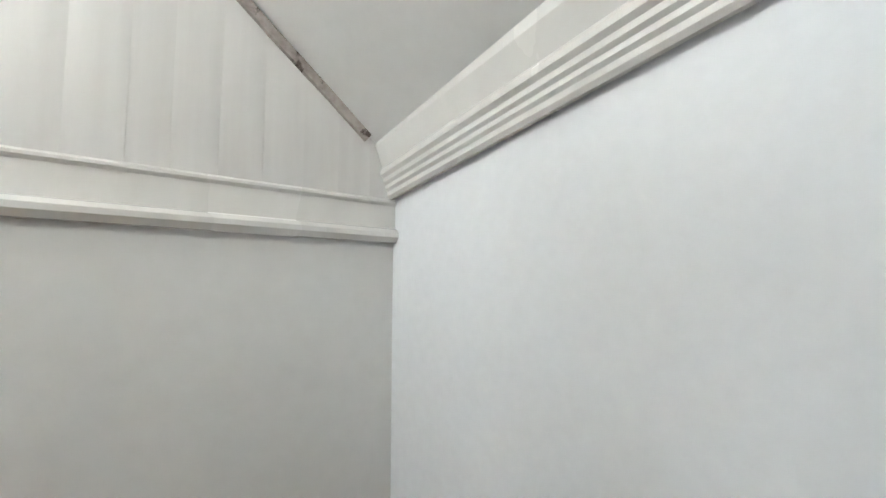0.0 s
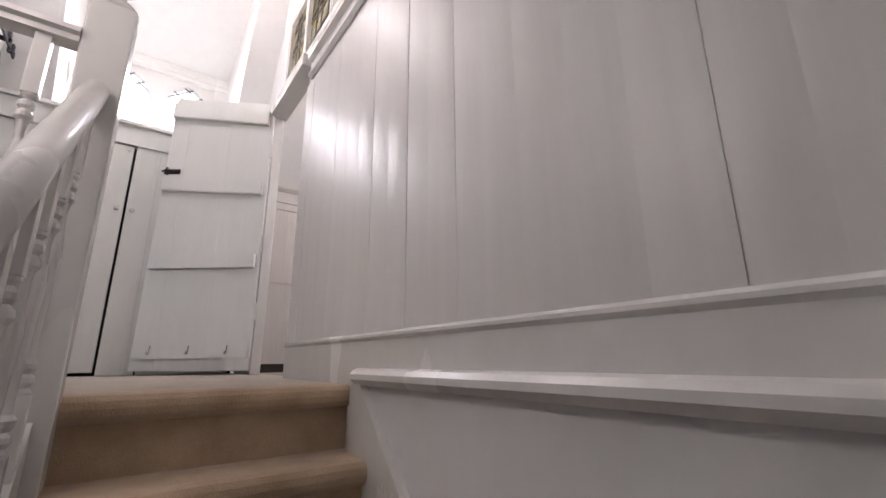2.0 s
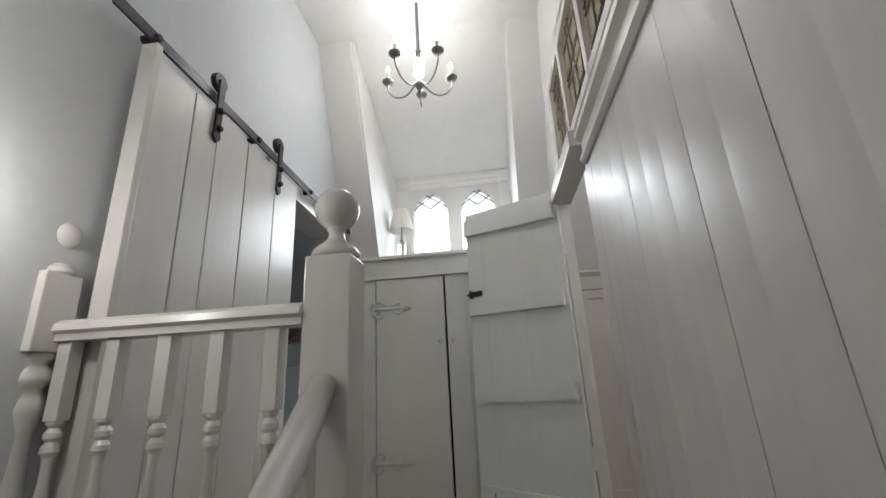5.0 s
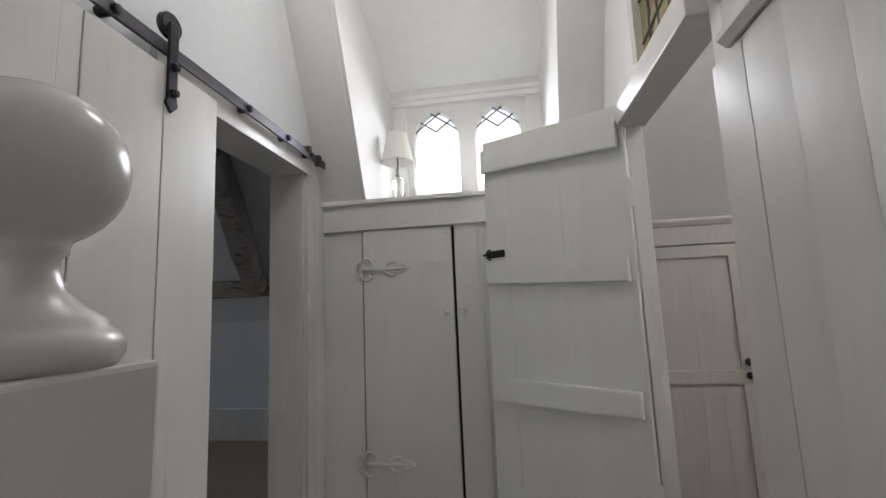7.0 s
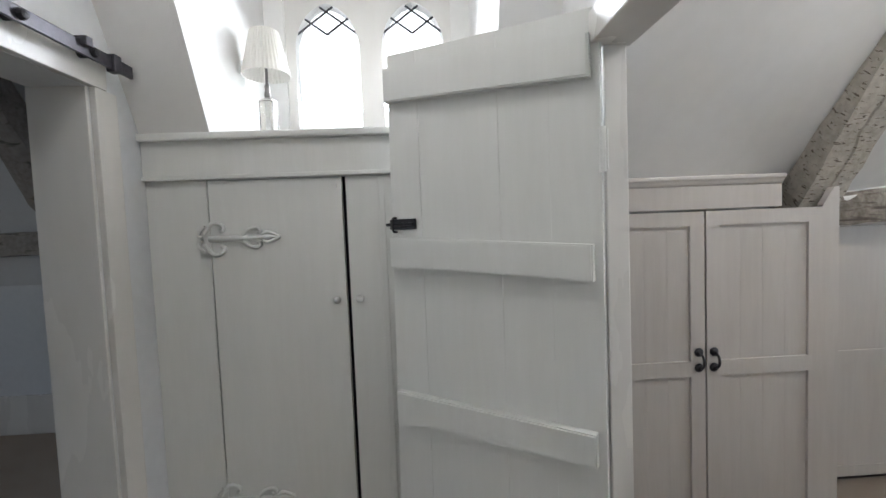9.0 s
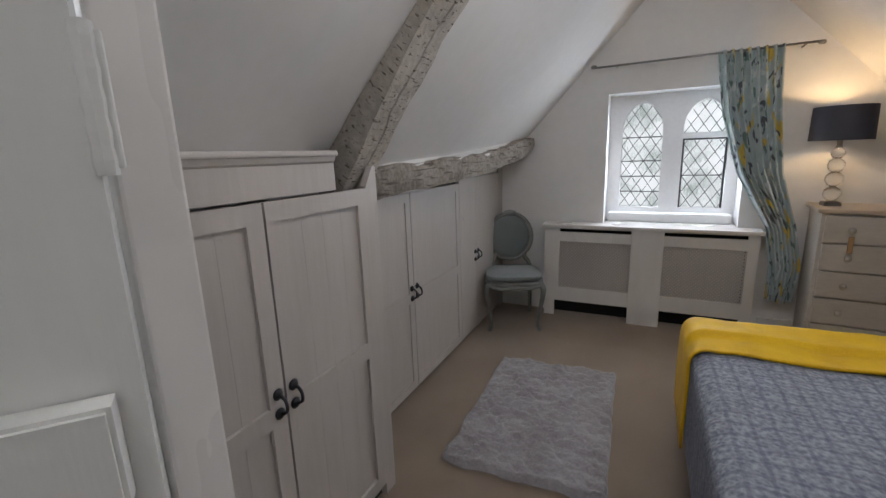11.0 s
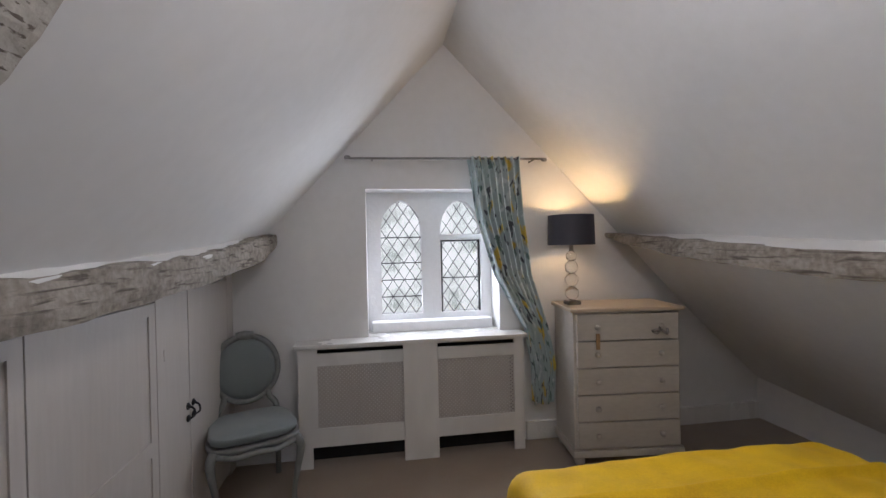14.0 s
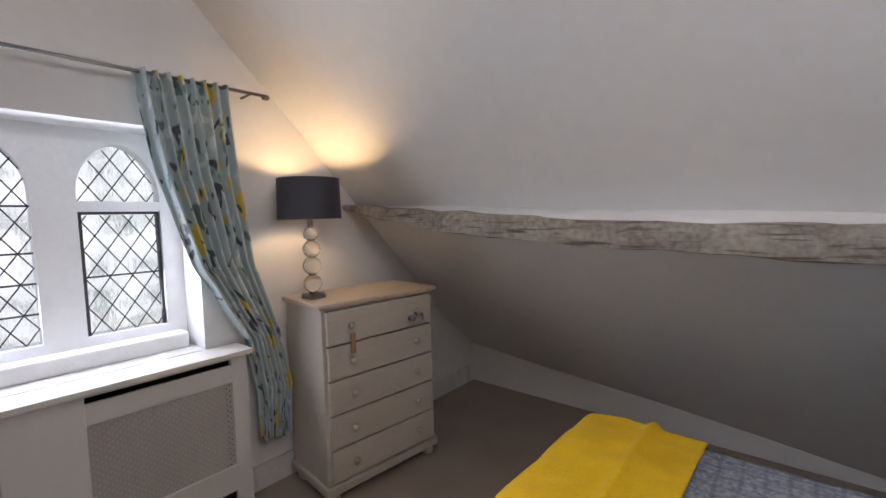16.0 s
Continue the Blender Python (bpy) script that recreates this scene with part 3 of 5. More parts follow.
# side room beyond the sliding door
solid("ceiling_side_room", prism([(0.62, 2.94), (2.4, 0.824), (2.4, 0.95), (0.62, 3.06)], -4.2, WEST - 0.16), GREY_WALL, "grey sloping ceiling of the side room", "ceiling")
solid("ceiling_side_room_flat", box(-4.2, -0.55, 2.94, WEST - 0.16, 0.62, 3.06), GREY_WALL, "flat grey ceiling of the side room", "ceiling")
solid("ceiling_side_room_back", prism([(-0.55, 2.94), (-2.2, 0.95), (-2.2, 1.07), (-0.55, 3.06)], -4.2, WEST - 0.16), GREY_WALL, "grey sloping ceiling of the side room", "ceiling")
solid("wall_side_room_knee", box(-4.2, 2.26, -0.2, WEST - 0.16, 2.4, 1.2), GREY_WALL, "low grey wall in the side room", "wall")
se = box(-4.3, -2.2, -0.2, -4.2, -0.7, 3.0)
box(-4.3, 0.3, -0.2, -4.2, 2.4, 3.0, bm=se)
box(-4.3, -0.7, -0.2, -4.2, 0.3, 0.8, bm=se)
box(-4.3, -0.7, 1.9, -4.2, 0.3, 3.0, bm=se)
solid("wall_side_room_end", se, GREY_WALL, "far wall of the side room with a window opening", "wall")
solid("wall_side_room_back", box(-4.2, -2.15, -0.2, WEST - 0.16, -2.05, 1.2), GREY_WALL, "low back wall of the side room", "wall")
solid("baseboard_side_room", box(-4.2, 2.235, 0.0, WEST - 0.16, 2.258, 0.26, 0.006), GLOSS, "tall white baseboard in the side room", "baseboard")
solid("purlin_side_room", rough_beam([(-4.1, 1.99, 1.27), (-2.8, 1.98, 1.26), (-1.32, 1.99, 1.27)], 0.12, 0.14, (0, 0, 1), 5.0), OAK_DARK, "old grey oak purlin in the side room", "beam", "")
solid("rafter_side_room", rough_beam([(-2.14, 1.92, 1.26), (-2.09, 1.56, 1.70), (-2.03, 1.2, 2.13), (-1.98, 0.75, 2.68)], 0.16, 0.14, (0, 0.7, 0.7), 9.0), OAK_DARK, "old grey oak rafter in the side room", "beam", "")

# distance beyond the windows
solid("backdrop_gable", box(9.0, -9, -9, 9.05, 9, 9), GARDEN, "misty garden and bright sky beyond the gable window", "backdrop")
solid("backdrop_dormer", box(-8, 9.0, -3, 8, 9.05, 9), BRIGHT, "bright overcast sky beyond the dormer window", "backdrop")

# ---- landing trim ----
BAND0, BAND1 = 0.002, 0.163
sk = prism([(EAST, BAND1), (EAST - 0.012, BAND1), (EAST - 0.022, BAND1 - 0.008), (EAST - 0.022, BAND1 - 0.016), (EAST - 0.014, BAND1 - 0.026), (EAST - 0.014, 0.054), (EAST - 0.03, 0.049), (EAST - 0.04, 0.036), (EAST - 0.04, 0.020), (EAST - 0.024, BAND0), (EAST, BAND0)], BACK, -1.06, "y")
prism([(EAST, BAND1), (EAST - 0.012, BAND1), (EAST - 0.022, BAND1 - 0.008), (EAST - 0.022, BAND1 - 0.016), (EAST - 0.014, BAND1 - 0.026), (EAST - 0.014, 0.001), (EAST, 0.001)], -1.06, D0 - 0.004, "y", bm=sk)
solid("baseboard_partition", sk, GLOSS, "cream gloss baseboard with a moulded top, running on over the stairs", "baseboard")
st = prism([(-1.04, BAND0 + 0.03), (-1.10, BAND0 + 0.01), (-2.65, -1.58), (-2.65, -1.8), (-2.45, -1.8), (-1.02, -0.35)], EAST - 0.028, EAST)
solid("trim_stair_string", st, GLOSS, "cream gloss stair string against the wall", "trim")
cor = prism([(BACK, 0.1660), (BACK + 0.0249, 0.1593), (BACK + 0.0339, 0.1706), (BACK + 0.0339, 0.1864), (BACK + 0.0429, 0.1954), (BACK + 0.0429, 0.2090), (BACK + 0.0520, 0.2180), (BACK + 0.0520, 0.2338), (BACK + 0.0633, 0.2451), (BACK + 0.0633, 0.2632), (BACK + 0.0565, 0.2745), (BACK + 0.0847, 0.3491), (BACK + 0.0847, 0.4259), (BACK, 0.4259)], WEST, EAST - 0.002, "x")
for v in cor.verts:
    v.co.z += 0.13 * (EAST - v.co.x)
solid("trim_stair_cornice", cor, GLOSS, "moulded white cornice along the foot of the slope", "trim")
solid("trim_roof_batten", rough_beam([(EAST - 0.014, BACK + 0.12, roof_landing(BACK + 0.12) - 0.015), (EAST - 0.014, -2.0, roof_landing(-2.0) - 0.012), (EAST - 0.014, -1.38, roof_landing(-1.38) - 0.015)], 0.028, 0.035, (0, 0.7, 0.7), 2.0, 0.003), STRIP_WOOD, "bare wooden batten where panelling meets the slope", "trim", smooth=False)
# moulded rail over the panelling and the glazed strip
md = prism([(EAST, 1.56), (EAST - 0.02, 1.56), (EAST - 0.035, 1.575), (EAST - 0.035, 1.59), (EAST - 0.02, 1.60), (EAST - 0.02, 1.66), (EAST - 0.045, 1.675), (EAST - 0.045, 1.70), (EAST - 0.015, 1.715), (EAST, 1.715)], -1.45, -0.335, "y")
solid("trim_partition_rail", md, GLOSS, "cream moulded rail above the panelling", "trim")
solid("trim_door_lintel", box(EAST - 0.05, D0 + 0.002, 1.70, EAST + TH + 0.012, D1 + 0.02, 1.776, 0.004), GLOSS, "cream painted door lintel", "trim")
solid("trim_door_post_hinge_side", box(EAST - 0.014, D1, 0.0, EAST + TH - 0.006, D1 + 0.048, 1.698, 0.004), GLOSS, "cream painted door post", "trim")
solid("trim_door_post_latch_side", box(EAST + 0.01, D0 + 0.001, 0.0, EAST + TH + 0.01, D0 + 0.014, 1.698, 0.003), GLOSS, "cream painted door post", "trim")

transom = thing("window_transom", Matrix.Translation((EAST, -0.37, GZ0)), "amber leaded stained-glass panels in cream frames above the doorway", "window", kind="structure")
TI = ORG[transom].inverted()
pane_edges = [(-0.95, -0.58), (-0.53, -0.16), (-0.11, 0.21)]
part("bottom_rail", moved(box(EAST - 0.012, G0, GZ0, EAST + 0.05, G1, GZ0 + 0.045, 0.004), TI), GLOSS, transom)
part("top_rail", moved(box(EAST - 0.012, G0, GZ1 - 0.045, EAST + 0.05, G1, GZ1, 0.004), TI), GLOSS, transom)
for y in (G0 + 0.016, -0.555, -0.135, G1 - 0.016):
    part("mullion", moved(box(EAST - 0.014, y - 0.022, GZ0 + 0.045, EAST + 0.05, y + 0.022, GZ1 - 0.045, 0.004), TI), GLOSS, transom)
for a, b in pane_edges:
    part("pane", moved(box(EAST + 0.012, a, GZ0 + 0.04, EAST + 0.018, b, GZ1 - 0.04), TI), STAINED, transom, "amber and green leaded glass")
    lead = None
    for k in range(1, 4):
        lead = tube([(EAST + 0.010, a + (b - a) * k / 4, GZ0 + 0.04), (EAST + 0.010, a + (b - a) * (k / 4 + 0.06 * (-1) ** k), GZ1 - 0.04)], 0.004, 5, lead)
    for k in range(1, 5):
        z = GZ0 + 0.04 + (GZ1 - GZ0 - 0.08) * k / 5
        lead = tube([(EAST + 0.010, a, z), (EAST + 0.010, b, z + 0.03 * (-1) ** k)], 0.004, 5, lead)
    part("lead_came", moved(lead, TI), LEAD, transom)

# ---- panelled cupboard under the dormer ----
cup = thing("eaves_cupboard", Matrix.Translation((-0.4, FRONT, 0)), "white painted built-in cupboard under the dormer, door ajar by a crack", "cupboard")
CI = ORG[cup].inverted()


def cpart(name, b, mat=DOOR_PAINT, parent=cup, label="", smooth=False):
    return part(name, moved(b, CI), mat, parent, label, smooth)


CT = 1.465
cpart("side_panel", box(WEST, FRONT, 0, -0.915, FRONT + 0.03, CT, 0.003))
cdoor = cpart("door", box(-0.909, FRONT - 0.006, 0.02, -0.442, FRONT + 0.024, CT - 0.006, 0.004))
cpart("centre_panel", box(-0.428, FRONT - 0.004, 0, -0.245, FRONT + 0.03, CT, 0.003))
cpart("right_door", box(-0.236, FRONT - 0.004, 0, 0.27, FRONT + 0.03, CT, 0.003))
cpart("frieze", box(WEST, FRONT - 0.012, CT + 0.004, 0.31, FRONT + 0.03, 1.60, 0.004))
cpart("top_shelf", box(WEST, FRONT - 0.035, 1.60, 0.318, WIN_Y - 0.002, 1.625, 0.006))
cpart("frieze_bead", box(WEST, FRONT - 0.02, CT - 0.002, 0.31, FRONT - 0.01, CT + 0.014, 0.003))
# black sheet behind the doors: the dark of the cupboard as colour
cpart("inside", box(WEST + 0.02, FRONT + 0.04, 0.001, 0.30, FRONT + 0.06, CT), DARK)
cpart("knob", lathe([(0.006, 0), (0.012, 0.006), (0.014, 0.014), (0.010, 0.02), (0.002, 0.022)], 12, m=Matrix.Translation((-0.475, FRONT - 0.006, 1.02)) @ pose(0, 0, 0, 90)), parent=cdoor, smooth=True)
cpart("knob", lathe([(0.006, 0), (0.012, 0.006), (0.014, 0.014), (0.010, 0.02), (0.002, 0.022)], 12, m=Matrix.Translation((-0.395, FRONT - 0.004, 1.02)) @ pose(0, 0, 0, 90)), smooth=True)

cpart("catch", box(-0.474, FRONT - 0.014, 1.418, -0.458, FRONT - 0.006, 1.436, 0.002), parent=cdoor, label="small painted catch")
cpart("bead", box(-0.312, FRONT - 0.010, 0.0, -0.290, FRONT - 0.004, CT - 0.004, 0.003))


def scroll_hinge(z):
    """A wrought strap hinge with a leaf tip and curled ears, painted over."""
    y = FRONT - 0.010
    b = box(-0.93, y, z - 0.045, -0.908, y + 0.008, z + 0.045, 0.002)
    b = tube([(-0.912, y, z), (-0.80, y, z), (-0.70, y, z), (-0.665, y, z)], [0.012, 0.011, 0.009, 0.003], 6, b)
    for s in (-1, 1):
        b = tube(curve_points([(-0.93, y, z + s * 0.02), (-0.90, y, z + s * 0.055), (-0.87, y, z + s * 0.05), (-0.862, y, z + s * 0.032), (-0.875, y, z + s * 0.026)], 5), 0.0075, 6, b)
        b = tube(curve_points([(-0.80, y, z), (-0.775, y, z + s * 0.028), (-0.745, y, z + s * 0.034), (-0.735, y, z + s * 0.02), (-0.748, y, z + s * 0.014)], 5), 0.0075, 6, b)
        b = tube(curve_points([(-0.735, y, z), (-0.715, y, z + s * 0.018), (-0.69, y, z + s * 0.012), (-0.668, y, z)], 5), 0.0065, 6, b)
        b = tube(curve_points([(-0.925, y, z + s * 0.045), (-0.945, y, z + s * 0.03), (-0.95, y, z + s * 0.012), (-0.938, y, z + s * 0.006)], 5), 0.0065, 6, b)
    return b


for z in (1.255, 0.30):
    cpart("strap_hinge", scroll_hinge(z), parent=cdoor, label="painted-over wrought strap hinge", smooth=True)

# ---- open ledged door ----
HX, HY = 0.302, 0.405
leaf = thing("door_1", pose(HX, HY, 0.0, 0, 0, 145.5), "open white painted ledged plank door with black latch", "door", kind="structure")
LW = 0.67
edges = [0.0, 0.13, 0.275, 0.40, 0.545, LW]
for i in range(5):
    a, b = edges[i], edges[i + 1]
    lean = 0.015 if i == 4 else 0.0
    part("plank", prism([(a + 0.0003, 0.028), (b - 0.0003 + lean, 0.026), (b - 0.0003 - lean, 1.785 + 0.055 * b), (a + 0.0003, 1.785 + 0.055 * a)], -0.004 - 0.0006 * (i % 2), 0.022 - 0.0008 * (i % 2), "y"), DOOR_PAINT, leaf)


def ledge(u0, u1, z_h0, z_h1, z_f0, z_f1):
    """A batten across the planks, chamfered along its edges."""
    b = prism([(u0, z_h0), (u1, z_f0), (u1, z_f1), (u0, z_h1)], 0.0245, 0.052, "y")
    bmesh.ops.bevel(b, geom=[e for e in b.edges if all(v.co.y > 0.04 for v in e.verts)], offset=0.004, segments=2, affect="EDGES")
    return b


for zs in ((1.615, 1.72, 1.668, 1.775), (1.115, 1.208, 1.143, 1.238), (0.637, 0.725, 0.628, 0.73), (0.10, 0.187, 0.09, 0.193)):
    lg = part("ledge", ledge(0.02, LW - 0.014, *zs), DOOR_PAINT, leaf)
    if zs[0] < 0.2:
        for u in (0.12, 0.34, 0.56):
            part("hook", tube(curve_points([(u, 0.053, 0.17), (u, 0.058, 0.145), (u, 0.062, 0.125), (u, 0.075, 0.123), (u, 0.078, 0.137)], 4), 0.004, 6), PEWTER, lg, smooth=True)
latch = part("latch", box(LW - 0.105, 0.022, 1.262, LW - 0.002, 0.03, 1.296, 0.003), IRON, leaf, "black iron thumb latch")
part("bar", box(LW - 0.10, 0.032, 1.274, LW + 0.006, 0.042, 1.284, 0.003), IRON, latch)
part("staple", tube(curve_points([(LW - 0.03, 0.03, 1.255), (LW - 0.03, 0.05, 1.26), (LW - 0.03, 0.05, 1.295), (LW - 0.03, 0.03, 1.30)], 4), 0.004, 6), IRON, latch)
for z in (1.44, 0.37):
    hb = box(-0.016, 0.016, z - 0.05, -0.004, 0.026, z + 0.05, 0.002)
    for k in range(5):
        lathe([(0.008, -0.011), (0.009, 0), (0.008, 0.011)], 8, hb, Matrix.Translation((-0.004, 0.024, z - 0.044 + 0.022 * k)))
    part("hinge", hb, DOOR_PAINT, leaf, "painted butt hinge")

# ---- sliding plank door on a steel track ----
BX = -1.07
barn = thing("sliding_door", Matrix.Translation((BX, -0.45, 0.02)), "off-white limed plank sliding door, slid half open on black hangers", "door")
BI = ORG[barn].inverted()
edges = [-0.995, -0.82, -0.695, -0.55, -0.50, -0.275, -0.065]
for i in range(6):
    a, b = edges[i], edges[i + 1]
    part("plank", moved(box(BX - 0.02, a + 0.0006, 0.02, BX + 0.014 + 0.002 * (i % 3), b - 0.0006, 1.735, 0.003), BI), BARN_PAINT, barn)
part("edge_strip", moved(box(BX - 0.022, -1.02, 0.02, BX + 0.03, -0.9965, 1.76, 0.003), BI), GLOSS, barn)
for y in (-0.71, -0.258):
    hg = part("hanger", moved(box(BX + 0.018, y - 0.016, 1.645, BX + 0.028, y + 0.016, 1.865, 0.003), BI), IRON, barn, "black iron strap hanger")
    part("wheel", moved(lathe([(0.012, -0.011), (0.034, -0.011), (0.037, -0.007), (0.031, 0), (0.037, 0.007), (0.034, 0.011), (0.012, 0.011)], 24, m=Matrix.Translation((BX + 0.008, y, 1.862)) @ pose(0, 0, 0, 0, 90)), BI), IRON, hg, smooth=False)
    part("tip", moved(prism([(y - 0.016, 1.645), (y + 0.016, 1.645), (y + 0.02, 1.628), (y, 1.605), (y - 0.02, 1.628)], BX + 0.018, BX + 0.027), BI), IRON, hg)
    for z in (1.66, 1.735):
        part("bolt", moved(lathe([(0.013, 0), (0.013, 0.01), (0.008, 0.016)], 6, m=Matrix.Translation((BX + 0.027, y, z)) @ pose(0, 0, 0, 0, 90)), BI), IRON, hg)
track = thing("sliding_door_track", Matrix.Translation((BX, 0.0, 1.79)), "dark steel flat-bar track with bolts on the wall", "door track")
TKI = ORG[track].inverted()
part("bar", moved(box(BX - 0.004, -1.15, 1.777, BX + 0.006, 0.785, 1.815, 0.002), TKI), STEEL, track)
for y in (-1.0, -0.42, 0.12, 0.40, 0.62):
    part("spacer_bolt", moved(lathe([(0.014, -0.045), (0.014, 0.004), (0.011, 0.014), (0.004, 0.016)], 10, m=Matrix.Translation((BX + 0.004, y, 1.796)) @ pose(0, 0, 0, 0, 90)), TKI), IRON, track, smooth=False)
part("end_stop", moved(box(BX - 0.012, 0.575, 1.80, BX + 0.022, 0.60, 1.826, 0.003), TKI), STEEL, track)
part("end_stop", moved(box(BX - 0.012, 0.69, 1.770, BX + 0.016, 0.72, 1.822, 0.003), TKI), STEEL, track)
hd = box(WEST, OPEN0 - 0.05, OPENH, WEST + 0.022, 0.72, OPENH + 0.10, 0.003)
solid("trim_side_door_head", hd, GLOSS, "cream painted head board over the side doorway", "trim")
solid("trim_side_door_jamb", box(WEST, OPEN1, 0.0, WEST + 0.02, OPEN1 + 0.09, OPENH, 0.003), GLOSS, "cream painted door casing", "trim")
solid("trim_side_door_lining", box(WEST - 0.17, OPEN1 - 0.012, 0.0, WEST, OPEN1 - 0.0, OPENH, 0.002), GLOSS, "cream painted door lining", "trim")

# ---- balustrade ----
bal = thing("stair_balustrade", Matrix.Translation((-0.47, -1.0, 0)), "cream gloss painted balustrade with ball-topped newels and turned balusters", "balustrade")
AI = ORG[bal].inverted()


def apart(name, b, parent=bal, label="", smooth=False):
    return part(name, moved(b, AI), GLOSS, parent, label, smooth)


def ball_cap(r, z):
    """A moulded disc, a waisted neck and a ball."""
    k = r / 0.053
    prof = [(r * 0.94, z), (r * 1.03, z + 0.008 * k), (r * 1.03, z + 0.015 * k), (r * 0.95, z + 0.022 * k), (r * 0.86, z + 0.025 * k), (r * 0.84, z + 0.030 * k), (r * 0.60, z + 0.038 * k), (r * 0.43, z + 0.048 * k), (r * 0.35, z + 0.060 * k), (r * 0.34, z + 0.068 * k), (r * 0.42, z + 0.072 * k), (r * 0.42, z + 0.076 * k)]
    for q in range(17):
        a = -1.1 + (math.pi / 2 + 1.1) * q / 16
        prof.append((max(r * math.cos(a), 0.002), z + 2.4 * r + r * math.sin(a)))
    return prof


NX, NY = -0.47, -1.02
NH = 0.0525
nw = apart("newel_post", box(NX - NH, NY - NH, -0.42, NX + NH, NY + NH, 1.03, 0.004))
apart("ball_finial", lathe(ball_cap(0.053, 1.03), 28, m=Matrix.Translation((NX, NY, 0))), nw, smooth=True)
MX = -1.15
NYB = NY - 0.055
nw2 = apart("newel_post", box(MX - 0.045, NYB - 0.05, 0.855, MX + 0.045, NYB + 0.04, 1.035, 0.004))
turned = [(0.044, 0.80), (0.046, 0.785), (0.036, 0.775), (0.046, 0.76), (0.05, 0.745), (0.046, 0.73), (0.034, 0.722), (0.042, 0.70), (0.046, 0.68), (0.040, 0.655), (0.033, 0.63), (0.036, 0.55), (0.044, 0.44), (0.048, 0.36), (0.044, 0.34), (0.036, 0.33), (0.05, 0.31), (0.052, 0.29), (0.038, 0.275), (0.052, 0.25), (0.05, 0.235), (0.044, 0.22)]
apart("turned_shaft", lathe([(r * 0.95, z + 0.055) for r, z in turned[::-1]], 20, m=Matrix.Translation((MX, NYB, 0))), nw2, smooth=True)
apart("foot_block", box(MX - 0.045, NYB - 0.05, -0.2, MX + 0.045, NYB + 0.04, 0.275, 0.004), nw2)
apart("ball_finial", lathe(ball_cap(0.041, 1.035), 24, m=Matrix.Translation((MX, NYB, 0))), nw2, smooth=True)
# level rail between the newels, moulded
RZ = 0.905
rail = [(-0.026, RZ - 0.026), (0.026, RZ - 0.026), (0.026, RZ - 0.010), (0.038, RZ - 0.004), (0.034, RZ + 0.012), (0.018, RZ + 0.022), (-0.018, RZ + 0.022), (-0.034, RZ + 0.012), (-0.038, RZ - 0.004), (-0.026, RZ - 0.010)]
apart("level_rail", prism([(NY - 0.03 + y, z) for y, z in rail], MX + 0.045, NX - NH, "x"))
apart("base_rail", box(MX + 0.045, NY - 0.06, 0.0, NX - NH, NY - 0.0, 0.03, 0.004))


def baluster(x, y, z0, z1):
    """A square-ended baluster with turned rings and a slim vase."""
    h = z1 - z0
    b = box(x - 0.0165, y - 0.0165, z1 - 0.20 * h, x + 0.0165, y + 0.0165, z1, 0.002)
    box(x - 0.0165, y - 0.0165, z0, x + 0.0165, y + 0.0165, z0 + 0.24 * h, 0.002, b)
    prof = [(0.0165, 0.0), (0.0165, 0.006), (0.010, 0.014), (0.017, 0.024), (0.017, 0.034), (0.011, 0.042), (0.017, 0.052), (0.018, 0.062), (0.012, 0.072), (0.0095, 0.09), (0.0095, 0.12)]
    mid = h * 0.56
    low = [(r, z0 + 0.24 * h + z) for r, z in prof] + [(0.0125, z0 + 0.24 * h + mid * 0.45), (0.0155, z0 + 0.24 * h + mid * 0.62)]
    up = [(r, z1 - 0.20 * h - z) for r, z in prof[::-1]]
    lathe(low + up, 14, b, Matrix.Translation((x, y, 0)))
    return b


for x in (-1.085, -0.965, -0.84, -0.716, -0.59):
    apart("baluster", baluster(x, NY - 0.03, 0.03, RZ - 0.026))
# sloping hand rail down the stairs
SL = RISE / RUN
h0 = Vector((NX, NY - NH, 0.757))
run = 0.90
STEEP = 0.85
h1 = h0 + Vector((0, -run, -run * STEEP))
grip = [(-0.022, -0.028), (0.022, -0.028)] + [(0.029 * math.cos(a * math.pi / 14 - 0.25), 0.029 * math.sin(a * math.pi / 14 - 0.25)) for a in range(0, 17)]
hr = prism(grip, 0.0, run * math.hypot(1, STEEP), "y")
apart("hand_rail", moved(hr, Matrix.Translation(h0) @ Matrix.Rotation(math.pi, 4, "Z") @ Matrix.Rotation(-math.atan(STEEP), 4, "X")), label="round-topped sloping hand rail", smooth=True)
for k in range(6):
    y = NY - 0.13 - 0.115 * k
    top = h0.z - (NY - NH - y) * STEEP - 0.025
    apart("baluster", baluster(NX, y, top - 0.86, top))
apart("lower_newel", box(NX - 0.04, h1.y - 0.001, -1.6, NX + 0.04, h1.y + 0.079, h1.z + 0.02, 0.004))
apart("outer_string", prism([(NY - 0.045, -0.04), (NY - 0.045, -0.36), (h1.y, -1.36), (h1.y, -1.0)], NX - 0.02, NX + 0.02))

# ---- wall lamp, chandelier, shelf lamp ----


def bulb_profile(z, r=0.014, h=0.05):
    return [(0.004, z), (r * 0.7, z + h * 0.12), (r, z + h * 0.3), (r * 0.85, z + h * 0.55), (r * 0.45, z + h * 0.8), (0.001, z + h)]


